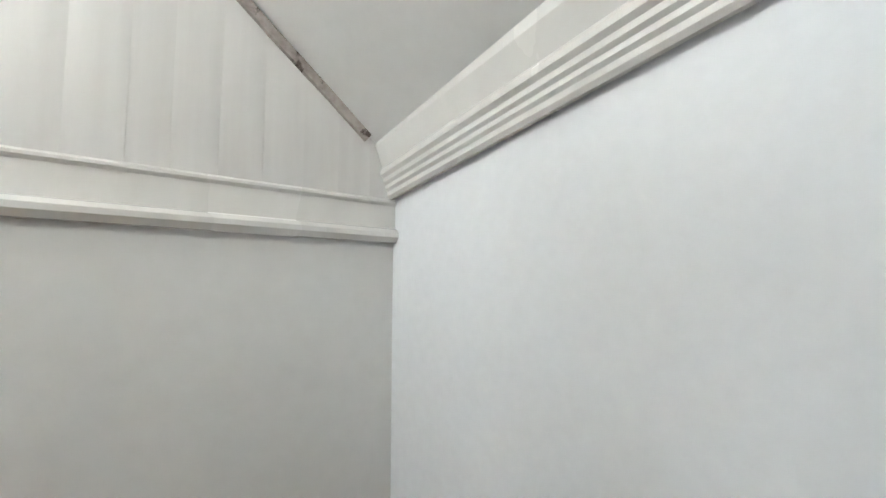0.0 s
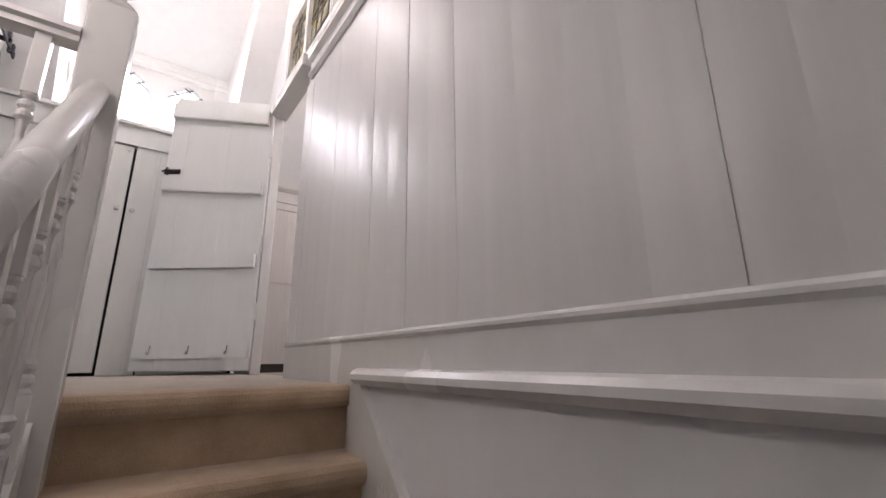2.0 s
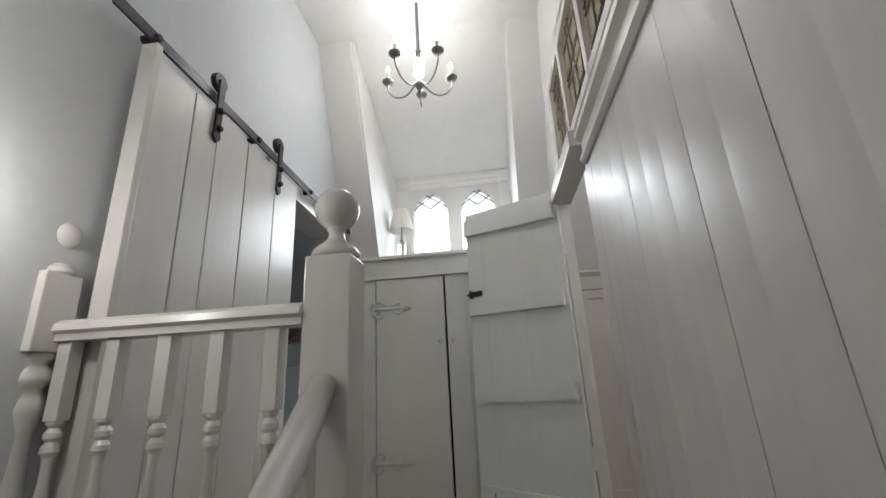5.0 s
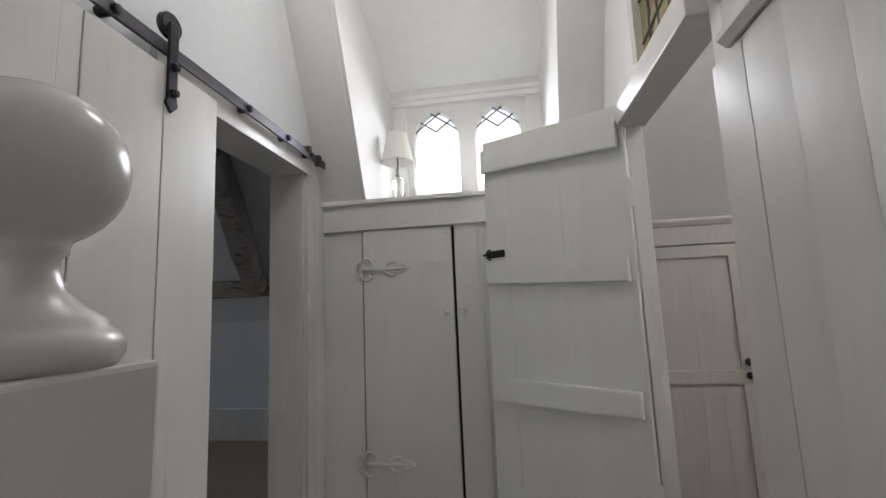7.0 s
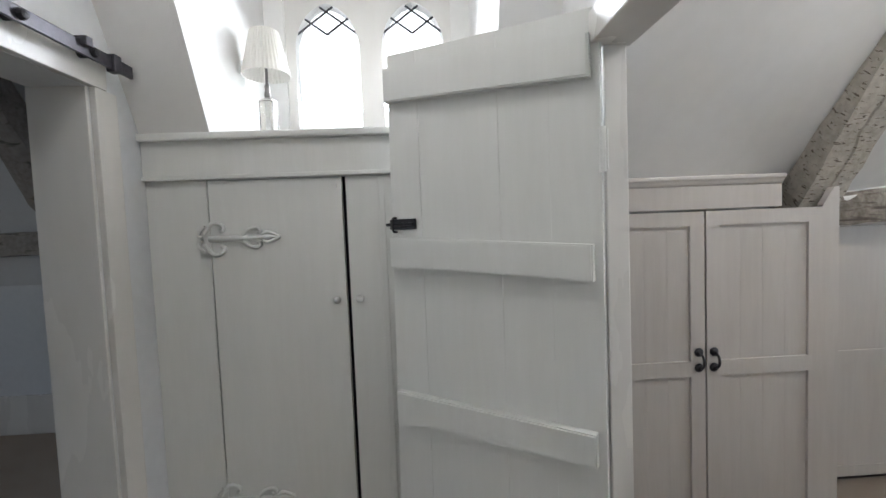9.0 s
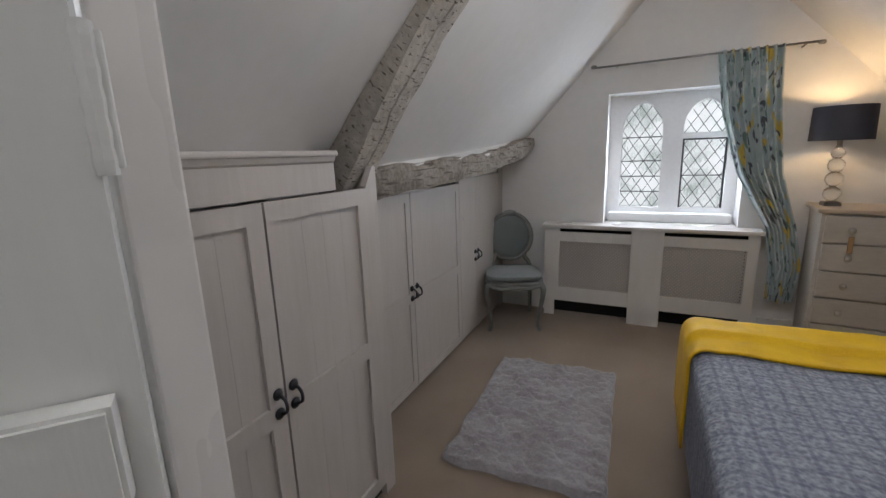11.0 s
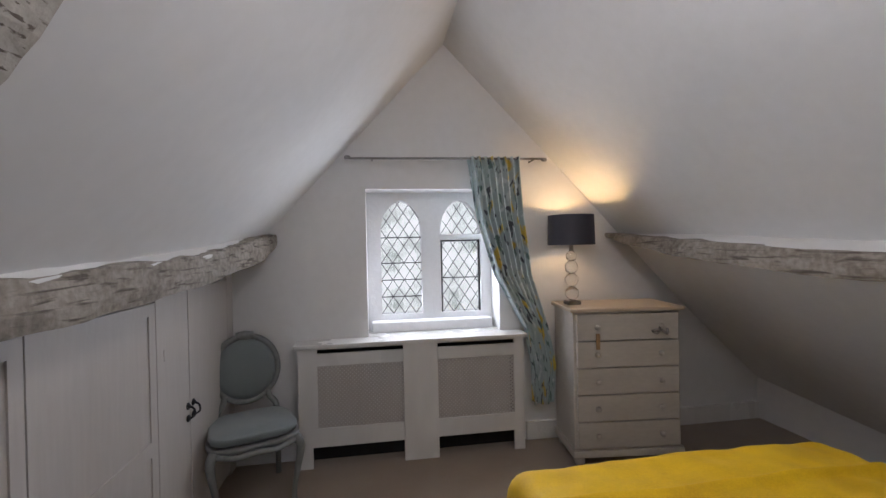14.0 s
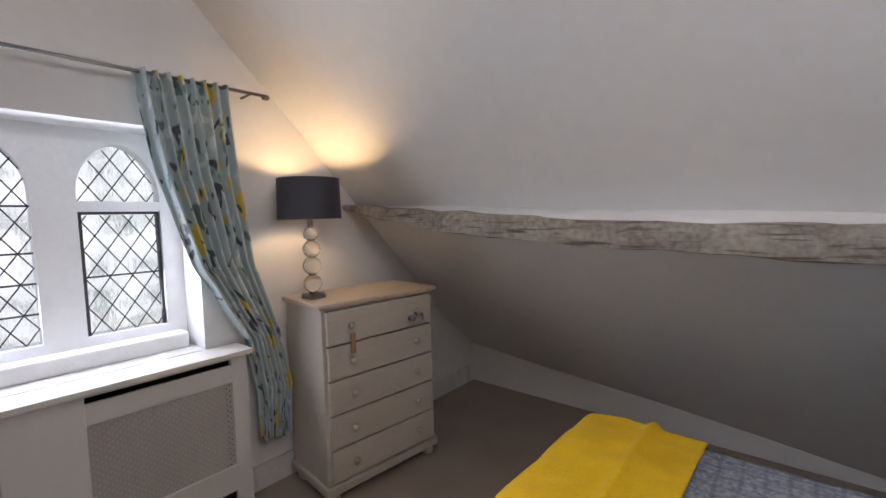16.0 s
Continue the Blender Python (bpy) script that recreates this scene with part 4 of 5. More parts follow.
sconce = thing("wall_light", pose(WEST, -1.518, 0.952), "brass wall light with a curved arm and a lit candle bulb", "wall light")
part("back_plate", lathe([(0.05, 0), (0.05, 0.006), (0.035, 0.014), (0.012, 0.02)], 20, m=pose(0, 0, 0, 0, 90)), COPPER, sconce, smooth=True)
for s, y in ((0, 0.115), (1, -0.115)):
    arm = part("arm", tube(curve_points([(0.015, 0, 0), (0.06, y * 0.35, -0.045), (0.09, y * 0.8, -0.035), (0.10, y, 0.02), (0.10, y, 0.05)], 6), 0.005, 8), COPPER, sconce, smooth=True)
    part("drip_pan", lathe([(0.006, 0.05), (0.025, 0.054), (0.035, 0.064), (0.036, 0.068), (0.025, 0.06), (0.014, 0.07)], 20, m=Matrix.Translation((0.10, y, 0))), COPPER, arm, smooth=True)
    part("candle_sleeve", lathe([(0.012, 0.068), (0.0125, 0.125), (0.008, 0.127)], 14, m=Matrix.Translation((0.10, y, 0))), CANDLE, arm, smooth=True)
    part("bulb", lathe(bulb_profile(0.127), 12, m=Matrix.Translation((0.10, y, 0))), BULB, arm, "lit candle bulb", smooth=True)
    lamp("wall_light_glow", "POINT", pose(WEST + 0.10, -1.518 + y, 0.952 + 0.19), 2.3, (1, 0.96, 0.91), 0.02)

CHX, CHY, CHZ = -0.42, 0.05, 2.28
chand = thing("chandelier", pose(CHX, CHY, CHZ), "pewter candle chandelier with glass column hanging over the landing", "chandelier")
part("stem", lathe([(0.002, -0.02), (0.008, 0.0), (0.014, 0.02), (0.008, 0.04), (0.02, 0.06), (0.028, 0.08), (0.02, 0.10), (0.010, 0.115), (0.010, 0.665)], 14), PEWTER, chand, smooth=True)
part("glass_column", lathe([(0.018, 0.13), (0.03, 0.15), (0.022, 0.18), (0.032, 0.21), (0.024, 0.25), (0.034, 0.28), (0.018, 0.31)], 16), CRYSTAL, chand, "clear glass column", smooth=True)
for k in range(5):
    a = 2 * math.pi * k / 5 + 1.66
    c, s = math.cos(a), math.sin(a)
    arm = part("arm", tube(curve_points([(0.02 * c, 0.02 * s, 0.085), (0.08 * c, 0.08 * s, 0.03), (0.145 * c, 0.145 * s, 0.035), (0.19 * c, 0.19 * s, 0.09), (0.195 * c, 0.195 * s, 0.14)], 6), 0.005, 8), PEWTER, chand, smooth=True)
    part("drip_pan", lathe([(0.006, 0.14), (0.026, 0.146), (0.034, 0.158), (0.034, 0.163), (0.022, 0.155), (0.012, 0.166)], 16, m=Matrix.Translation((0.195 * c, 0.195 * s, 0))), PEWTER, arm, smooth=True)
    part("candle_sleeve", lathe([(0.010, 0.162), (0.010, 0.225), (0.007, 0.227)], 12, m=Matrix.Translation((0.195 * c, 0.195 * s, 0))), CANDLE, arm, smooth=True)
    part("bulb", lathe(bulb_profile(0.227, 0.012, 0.045), 10, m=Matrix.Translation((0.195 * c, 0.195 * s, 0))), BULB, arm, "lit candle bulb", smooth=True)
lamp("chandelier_glow", "POINT", pose(CHX, CHY, CHZ + 0.26), 12.5, (1, 0.97, 0.94), 0.10)


def tapered_shade(r0, r1, z0, z1, pleats=0):
    """A thin open lampshade."""
    b = bmesh.new()
    n = 72
    rows = []
    for r, z in ((r0, z0), (r1, z1), (r1 - 0.003, z1), (r0 - 0.003, z0)):
        rows.append([b.verts.new(((r + (0.0025 if pleats and i % 2 else 0)) * math.cos(2 * math.pi * i / n), (r + (0.0025 if pleats and i % 2 else 0)) * math.sin(2 * math.pi * i / n), z)) for i in range(n)])
    for p, q in zip(rows, rows[1:] + rows[:1]):
        for i in range(n):
            b.faces.new((p[i], p[(i + 1) % n], q[(i + 1) % n], q[i]))
    return b


tl = thing("table_lamp", pose(-0.785, 1.20, 1.625), "small lamp with pleated white shade on the dormer shelf", "lamp")
part("base", lathe([(0.05, 0), (0.05, 0.012), (0.03, 0.02), (0.028, 0.05), (0.04, 0.07), (0.04, 0.19), (0.03, 0.20), (0.012, 0.21)], 8), CRYSTAL, tl, "square cut glass base", smooth=False)
part("neck", lathe([(0.012, 0.21), (0.014, 0.225), (0.009, 0.24), (0.012, 0.255), (0.006, 0.27), (0.006, 0.36)], 12), PEWTER, tl, smooth=True)
part("shade", tapered_shade(0.096, 0.056, 0.30, 0.48, 1), SHADE, tl, "pleated white shade")
part("shade_ring", tube([(0.054, 0, 0.475), (-0.054, 0, 0.475)], 0.002, 6), PEWTER, tl)

# ---- windows ----


def arch_outline(w, h, spring, n=10, point=0.12):
    """A slightly pointed arched light, w wide and h high, about x = 0, from z = 0."""
    rise = h - spring
    pts = [(-w / 2, 0), (w / 2, 0)]
    right = []
    for k in range(n + 1):
        a = math.pi / 2 * k / n
        x = w / 2 * math.cos(a)
        z = spring + rise * ((1 - point) * math.sin(a) + point * (1 - math.cos(a)))
        right.append((x, z))
    pts += right
    pts += [(-x, z) for x, z in right[-2::-1]]
    return pts


def plate_with_holes(outer, holes, y0, y1):
    """A board in the xz plane with holes through it."""
    cu = bpy.data.curves.new("tmp", "CURVE")
    cu.dimensions, cu.fill_mode, cu.extrude = "2D", "BOTH", abs(y1 - y0) / 2
    for ring in (outer, *holes):
        sp = cu.splines.new("POLY")
        sp.points.add(len(ring) - 1)
        for p, (x, z) in zip(sp.points, ring):
            p.co = (x, z, 0, 1)
        sp.use_cyclic_u = True
    ob = bpy.data.objects.new("tmp", cu)
    me = bpy.data.meshes.new_from_object(ob)
    b = bmesh.new()
    b.from_mesh(me)
    bpy.data.objects.remove(ob)
    bpy.data.meshes.remove(me)
    bpy.data.curves.remove(cu)
    bmesh.ops.remove_doubles(b, verts=b.verts[:], dist=1e-5)
    moved(b, Matrix(((1, 0, 0, 0), (0, 0, -1, (y0 + y1) / 2), (0, 1, 0, 0), (0, 0, 0, 1))))
    return b


def inside(p, ring):
    x, z = p
    hit = False
    for (x0, z0), (x1, z1) in zip(ring, ring[1:] + ring[:1]):
        if (z0 > z) != (z1 > z) and x < (x1 - x0) * (z - z0) / (z1 - z0) + x0:
            hit = not hit
    return hit


def cames(ring, dx, dz, bars, y=0.0, r=0.0028):
    """Diamond leading clipped to a light, and its saddle bars."""
    b = None
    xs, zs = [p[0] for p in ring], [p[1] for p in ring]
    x0, x1, z0, z1 = min(xs), max(xs), min(zs), max(zs)
    for s in (1, -1):
        c = -40
        while c < 40:
            run = []
            for k in range(161):
                z = z0 + (z1 - z0) * k / 160
                x = c * dx + s * (z - z0) * dx / dz + x0
                if inside((x, z), ring):
                    run.append((x, y, z))
                elif len(run) > 3:
                    b = tube([run[0], run[-1]], r, 5, b)
                    run = []
                else:
                    run = []
            if len(run) > 3:
                b = tube([run[0], run[-1]], r, 5, b)
            c += 1
    for z in bars:
        row = [x0 + (x1 - x0) * k / 80 for k in range(81) if inside((x0 + (x1 - x0) * k / 80, z), ring)]
        if row:
            b = tube([(row[0] - 0.012, y - 0.006, z), (row[-1] + 0.012, y - 0.006, z)], 0.0042, 6, b)
    return b


def arched_window(name, m, width, height, lights, spring_casement, label, mat, deep=0.09):
    """A stone frame of arched lights with leaded panes. lights: (centre, width, sill, top, spring)."""
    win = thing(name, m, label, "window", kind="structure")
    outer = [(-width / 2, 0), (width / 2, 0), (width / 2, height), (-width / 2, height)]
    rings = [[(c + x, z0 + z) for x, z in arch_outline(w, z1 - z0, sp - z0)] for c, w, z0, z1, sp in lights]
    fr = plate_with_holes(outer, rings, 0, deep)
    part("window_frame", fr, mat, win)
    for i, ring in enumerate(rings):
        pane = part("pane", plate_with_holes(ring, [], deep * 0.5, deep * 0.5 + 0.004), PANE, win)
        pane.visible_shadow = False
    return win, rings


# gable window: seen from the room, local x runs along -y
gm = Matrix.Translation((4.04, (W0 + W1) / 2, WZ0)) @ Matrix.Rotation(radians(-90), 4, "Z")
gc = (W0 + W1) / 2
L1, L2 = gc - 0.08, gc + 0.365        # light centres along the local x axis
win, rings = arched_window("window_1", gm, W1 - W0 + 0.02, WZ1 - WZ0 + 0.02, [(L1, 0.30, 0.115, 0.955, 0.73), (L2, 0.305, 0.115, 0.955, 0.73)], None, "white stone mullioned window with two arched leaded lights", STONE)
part("leading", cames(rings[0], 0.085, 0.125, (0.24, 0.365, 0.49, 0.68), 0.04), LEAD, win)
up = [(L2 - 0.145, 0.70), (L2 + 0.145, 0.70)] + [(L2 + x, 0.115 + z) for x, z in arch_outline(0.29, 0.83, 0.60)[2:]]
part("leading", cames(up, 0.085, 0.125, (), 0.04), LEAD, win)
part("transom", box(L2 - 0.16, -0.004, 0.655, L2 + 0.16, 0.07, 0.70, 0.006), STONE, win)
case = part("casement", plate_with_holes([(L2 - 0.15, 0.10), (L2 + 0.15, 0.10), (L2 + 0.15, 0.655), (L2 - 0.15, 0.655)], [[(L2 - 0.138, 0.112), (L2 + 0.138, 0.112), (L2 + 0.138, 0.643), (L2 - 0.138, 0.643)]], 0.015, 0.035), LEAD, win, "dark iron opening casement")
part("leading", cames([(L2 - 0.138, 0.112), (L2 + 0.138, 0.112), (L2 + 0.138, 0.643), (L2 - 0.138, 0.643)], 0.085, 0.125, (0.37,), 0.03), LEAD, case)
part("window_sill", box(-0.44, -0.10, 0.0, 0.44, 0.0, 0.075, 0.012), STONE, win)

# dormer window: local x runs along x
dm = Matrix.Translation((-0.385, WIN_Y + 0.02, 1.66))
win2, rings2 = arched_window("window_2", dm, 0.81, 0.76, [(-0.205, 0.31, 0.06, 0.72, 0.50), (0.215, 0.31, 0.06, 0.72, 0.50)], None, "white two-light arched dormer window with leaded heads", GLOSS, 0.07)
for c in (-0.205, 0.215):
    top = [(c - 0.148, 0.575), (c + 0.148, 0.575)] + [(c + x, 0.06 + z) for x, z in arch_outline(0.30, 0.655, 0.515)[2:]]
    part("leading", cames(top, 0.15, 0.11, (), 0.012, 0.0055), LEAD, win2)
part("window_sill", box(-0.42, -0.06, -0.03, 0.42, 0.0, 0.0, 0.006), GLOSS, win2)

# ---- bedroom: beams ----
solid("purlin", rough_beam([(1.46, 1.17, 1.265), (1.9, 1.15, 1.288), (2.6, 1.10, 1.315), (3.2, 1.05, 1.365), (3.6, 1.0, 1.425), (3.84, 0.97, 1.475)], 0.17, 0.145, (0, 0, 1), 1.0, 0.009, end=0.45), OAK, "crooked limewashed oak purlin over the cupboards", "beam", "")
solid("purlin_far_side", rough_beam([(0.38, -1.49, 1.235), (1.2, -1.49, 1.265), (1.6, -1.485, 1.287), (2.3, -1.48, 1.318), (3.1, -1.47, 1.378), (3.84, -1.46, 1.468)], 0.13, 0.108, (0, 0, 1), 3.0, 0.009, end=0.25), OAK, "limewashed oak purlin along the bulging slope", "beam", "")
# plaster feathered down onto the tops of the purlins
solid("trim_purlin_plaster", rough_beam([(0.38, -1.54, 1.30), (1.2, -1.54, 1.328), (1.6, -1.535, 1.348), (2.3, -1.53, 1.38), (3.1, -1.53, 1.43), (3.84, -1.56, 1.47)], 0.20, 0.035, (0, 0.3, 1), 12.0, 0.010, end=0.3), PLASTER, "ragged white plaster edge along the oak purlin", "trim", smooth=True)
solid("trim_purlin_plaster_dormer_side", rough_beam([(1.46, 1.19, 1.34), (1.9, 1.17, 1.362), (2.6, 1.12, 1.39), (3.2, 1.07, 1.44), (3.6, 1.03, 1.48), (3.84, 1.02, 1.50)], 0.20, 0.055, (0, -0.45, 1), 14.0, 0.012, end=0.3), PLASTER, "ragged white plaster edge along the oak purlin", "trim", smooth=True)
rafter = [(1.437, 1.10, 1.26), (1.437, 0.99, 1.415)] + [(1.437, y, roof_bed(y) + 0.01) for y in (0.74, 0.35, 0.0, RIDGE)]
solid("principal_rafter", rough_beam(rafter, 0.178, 0.13, (0, 0.74, 0.68), 6.0, 0.009, 14, 0.09), OAK_PECKED, "hewn limewashed oak rafter with cracks and peck marks", "beam", "")

# ---- bedroom: fitted cupboards ----


def drop_handle(m, parent):
    """A black iron cupboard handle: two roses, a bail between them."""
    h = part("handle", moved(tube(curve_points([(0, -0.01, 0.03), (0, -0.03, 0.015), (0, -0.032, -0.015), (0, -0.01, -0.03)], 5), 0.005, 7), m), IRON, parent, "black iron drop handle", smooth=True)
    for z in (0.03, -0.03):
        part("rose", moved(lathe([(0.017, 0), (0.018, 0.004), (0.012, 0.009), (0.007, 0.014)], 10, m=Matrix.Translation((0, 0, z)) @ pose(0, 0, 0, 90)), m), IRON, h, smooth=True)
    return h


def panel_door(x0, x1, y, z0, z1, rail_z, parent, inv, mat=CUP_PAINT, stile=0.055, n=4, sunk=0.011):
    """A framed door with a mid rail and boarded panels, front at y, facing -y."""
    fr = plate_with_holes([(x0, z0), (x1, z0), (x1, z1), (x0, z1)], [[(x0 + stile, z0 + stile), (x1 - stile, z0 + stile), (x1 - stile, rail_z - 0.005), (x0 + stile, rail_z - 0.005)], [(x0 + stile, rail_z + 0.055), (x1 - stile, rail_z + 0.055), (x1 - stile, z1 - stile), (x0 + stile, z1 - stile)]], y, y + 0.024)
    d = part("door", moved(fr, inv), mat, parent)
    a, b = x0 + stile - 0.004, x1 - stile + 0.004
    for k in range(n):
        u0, u1 = a + (b - a) * k / n, a + (b - a) * (k + 1) / n
        part("board", moved(box(u0 + 0.0001, y + sunk, z0 + stile - 0.004, u1 - 0.0004, y + 0.02, z1 - stile + 0.004, 0.0003), inv), mat, d)
    return d


wc = thing("fitted_cupboard", Matrix.Translation((0.9, 0.92, 0)), "off-white double fitted cupboard with boarded panel doors and black handles", "cupboard")
WI = Matrix.Translation((0.012, 0, 0)) @ ORG[wc].inverted()
for x0, x1, hx in ((0.435, 0.894, 0.868), (0.902, 1.362, 0.928)):
    d = panel_door(x0, x1, 0.92, 0.06, 1.285, 0.655, wc, WI)
    drop_handle(WI @ Matrix.Translation((hx, 0.92, 0.715)), d)
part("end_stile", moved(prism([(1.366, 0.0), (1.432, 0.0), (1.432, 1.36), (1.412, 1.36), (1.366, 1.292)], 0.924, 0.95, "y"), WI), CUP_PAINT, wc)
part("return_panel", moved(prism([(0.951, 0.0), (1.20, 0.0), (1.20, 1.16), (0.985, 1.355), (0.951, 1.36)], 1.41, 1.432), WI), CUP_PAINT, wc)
# toe recess, its shade painted as a near-black strip
part("plinth", moved(box(0.425, 0.95, 0.0, 1.37, 0.97, 0.06), WI), SHADOW_GAP, wc)
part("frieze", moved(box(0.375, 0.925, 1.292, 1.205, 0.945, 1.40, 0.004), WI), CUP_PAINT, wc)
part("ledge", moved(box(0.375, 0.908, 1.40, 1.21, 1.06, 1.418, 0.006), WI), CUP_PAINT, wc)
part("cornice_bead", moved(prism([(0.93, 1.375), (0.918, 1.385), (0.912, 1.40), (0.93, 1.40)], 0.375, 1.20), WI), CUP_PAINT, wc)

CY = 1.195
lc = thing("fitted_cupboard", Matrix.Translation((2.6, CY, 0)), "long run of off-white fitted cupboard doors under the oak purlin", "cupboard")
LI = ORG[lc].inverted()
xs = [(1.47, 2.155), (2.162, 2.84), (2.847, 3.155), (3.162, 3.72)]
for i, (x0, x1) in enumerate(xs):
    ztop = 1.195 + (0.03 if x0 > 2.5 else 0.0)
    if i < 2:
        d = panel_door(x0, x1, CY, 0.03, ztop, 0.57, lc, LI, stile=0.05, n=1, sunk=0.006)
    else:
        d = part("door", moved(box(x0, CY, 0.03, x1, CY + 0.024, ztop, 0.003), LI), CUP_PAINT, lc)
    hx = (2.13, 2.19, 3.13, 3.19)[i]
    drop_handle(LI @ Matrix.Translation((hx, CY, 0.622)), d)
part("escutcheon", moved(box(2.905, CY - 0.003, 0.93, 2.925, CY, 0.98, 0.001), LI), CUP_PAINT, lc)
part("end_panel", moved(box(3.724, CY, 0.0, 3.828, CY + 0.02, 1.28, 0.003), LI), CUP_PAINT, lc)
# shade below and between the doors, painted as a dark strip and sheet
part("plinth", moved(box(1.45, CY + 0.03, 0.0, 3.83, CY + 0.05, 0.05), LI), SHADOW_GAP, lc)
part("shadow_backing", moved(box(1.45, CY + 0.03, 0.05, 3.83, CY + 0.06, 1.22), LI), SHADOW_GAP, lc)
part("fillet", moved(box(1.45, CY - 0.004, 1.196, 2.4, CY + 0.03, 1.235, 0.003), LI), CUP_PAINT, lc)

# ---- bedroom: radiator cover ----
rc = thing("radiator_cover", Matrix.Translation((3.76, 0.02, 0)), "pale painted radiator cover with two woven lattice grilles under the window", "radiator cover")
RI = ORG[rc].inverted()
RY0, RY1, RX = -0.725, 0.775, 3.695
part("top", moved(box(RX - 0.03, RY0 - 0.02, 0.775, GABLE, RY1 + 0.02, 0.80, 0.004), RI), GLOSS, rc)
holes = [(-0.655, -0.115), (0.085, 0.655)]


def yz(a, z):
    return (a, z)


fr = plate_with_holes([(-RY1, 0.0), (-RY1 + 0.085, 0.0), (-RY1 + 0.085, 0.135), (-0.105 + 0.0, 0.135), (-0.105, 0.0), (0.125, 0.0), (0.125, 0.135), (-RY0 - 0.075, 0.135), (-RY0 - 0.075, 0.0), (-RY0, 0.0), (-RY0, 0.775), (-RY1, 0.775)],
                      [[(-b, 0.255), (-a, 0.255), (-a, 0.655), (-b, 0.655)] for a, b in holes] + [[(-b, 0.735), (-a, 0.735), (-a, 0.762), (-b, 0.762)] for a, b in holes], 0, 0.018)
moved(fr, Matrix.Translation((RX, 0, 0)) @ Matrix.Rotation(radians(-90), 4, "Z"))
part("front_frame", moved(fr, RI), GLOSS, rc)
for y in (RY0, RY1 - 0.018):
    part("side_panel", moved(box(RX + 0.018, y, 0.0, GABLE, y + 0.018, 0.775), RI), GLOSS, rc)
part("mid_stile", moved(box(RX - 0.008, -0.125, 0.0, RX, 0.105, 0.775, 0.003), RI), GLOSS, rc)


def lattice(y0, y1, z0, z1, step):
    """Woven diagonal strips."""
    out = []
    w = 0.0058
    n = int(((y1 - y0) + (z1 - z0)) / step) + 1
    for s in (1, -1):
        for k in range(-n, n + 1):
            a = y0 + k * step if s > 0 else y1 - k * step
            p, q = (a, z0), (a + s * (z1 - z0), z1)
            t0, t1 = 0.0, 1.0
            d = q[0] - p[0]
            ta, tb = (y0 - p[0]) / d, (y1 - p[0]) / d
            t0, t1 = max(t0, min(ta, tb)), min(t1, max(ta, tb))
            if t1 - t0 < 0.02:
                continue
            out.append(((p[0] + d * t0, p[1] + (q[1] - p[1]) * t0), (p[0] + d * t1, p[1] + (q[1] - p[1]) * t1), s))
    b = bmesh.new()
    for (ya, za), (yb, zb), s in out:
        dy, dz = yb - ya, zb - za
        L = math.hypot(dy, dz)
        ny, nz = -dz / L * w, dy / L * w
        x = RX + 0.010 + (0.0015 if s > 0 else 0.0)
        v = [b.verts.new((xx, yy, zz)) for xx in (x, x + 0.0025) for yy, zz in ((ya + ny, za + nz), (ya - ny, za - nz), (yb - ny, zb - nz), (yb + ny, zb + nz))]
        for f in ((0, 1, 2, 3), (7, 6, 5, 4), (0, 4, 5, 1), (1, 5, 6, 2), (2, 6, 7, 3), (3, 7, 4, 0)):
            b.faces.new([v[i] for i in f])
    return b


for a, b in holes:
    tagged(part("grille", moved(lattice(a - 0.004, b + 0.004, 0.25, 0.66, 0.026), RI), CUP_PAINT, rc, "woven lattice grille"), kind="stuff")
# added black sheet that paints the shade behind grilles and slots
part("shade_sheet", moved(box(3.818, RY0 + 0.03, 0.0, 3.826, RY1 - 0.03, 0.77), RI), DARK, rc)
part("radiator", moved(box(3.76, RY0 + 0.08, 0.16, 3.80, RY1 - 0.08, 0.70, 0.01), RI), GLOSS, rc, "white radiator behind the grille")
part("sill_board", moved(box(GABLE - 0.002, W0 + 0.002, 0.785, 4.03, W1 - 0.002, 0.802), RI), GLOSS, rc)
solid("baseboard_gable", box(GABLE - 0.02, -2.70, 0.0, GABLE, -0.78, 0.13, 0.004), GLOSS, "white baseboard along the gable wall", "baseboard")

# ---- bedroom: chest of drawers ----
CHEST = Matrix.Translation((3.405, -0.955, 0))
ch = thing("chest_of_drawers", CHEST, "stone-grey painted five-drawer chest with a pale wooden top and bun feet", "chest of drawers")
HI = ORG[ch].inverted()
X0, X1, Y0, Y1 = 3.405, 3.79, -1.665, -0.955
part("body", moved(box(X0 + 0.012, Y0 + 0.01, 0.095, X1, Y1 - 0.01, 0.975, 0.004), HI), CHEST_PAINT, ch)
part("top", moved(box(X0 - 0.018, Y0 - 0.015, 0.975, X1, Y1 + 0.015, 1.0, 0.008), HI), CHEST_TOP, ch, "pale wooden top")
part("plinth", moved(box(X0 - 0.008, Y0 - 0.006, 0.055, X1, Y1 + 0.006, 0.10, 0.008), HI), CHEST_PAINT, ch)
zs = [0.115, 0.285, 0.455, 0.625, 0.795, 0.968]
for i in range(5):
    dr = part("drawer", moved(box(X0 - 0.012, Y0 + 0.026, zs[i] + 0.003, X0 + 0.03, Y1 - 0.028, zs[i + 1] - 0.007, 0.004), HI), CHEST_PAINT, ch)
    for y in (Y0 + 0.15, Y1 - 0.15):
        part("knob", moved(lathe([(0.008, 0), (0.008, 0.008), (0.015, 0.014), (0.018, 0.022), (0.014, 0.03), (0.003, 0.034)], 14, m=Matrix.Translation((X0 - 0.011, y, (zs[i] + zs[i + 1]) / 2)) @ pose(0, 0, 0, 0, -90)), HI), CHEST_PAINT, dr, smooth=True)
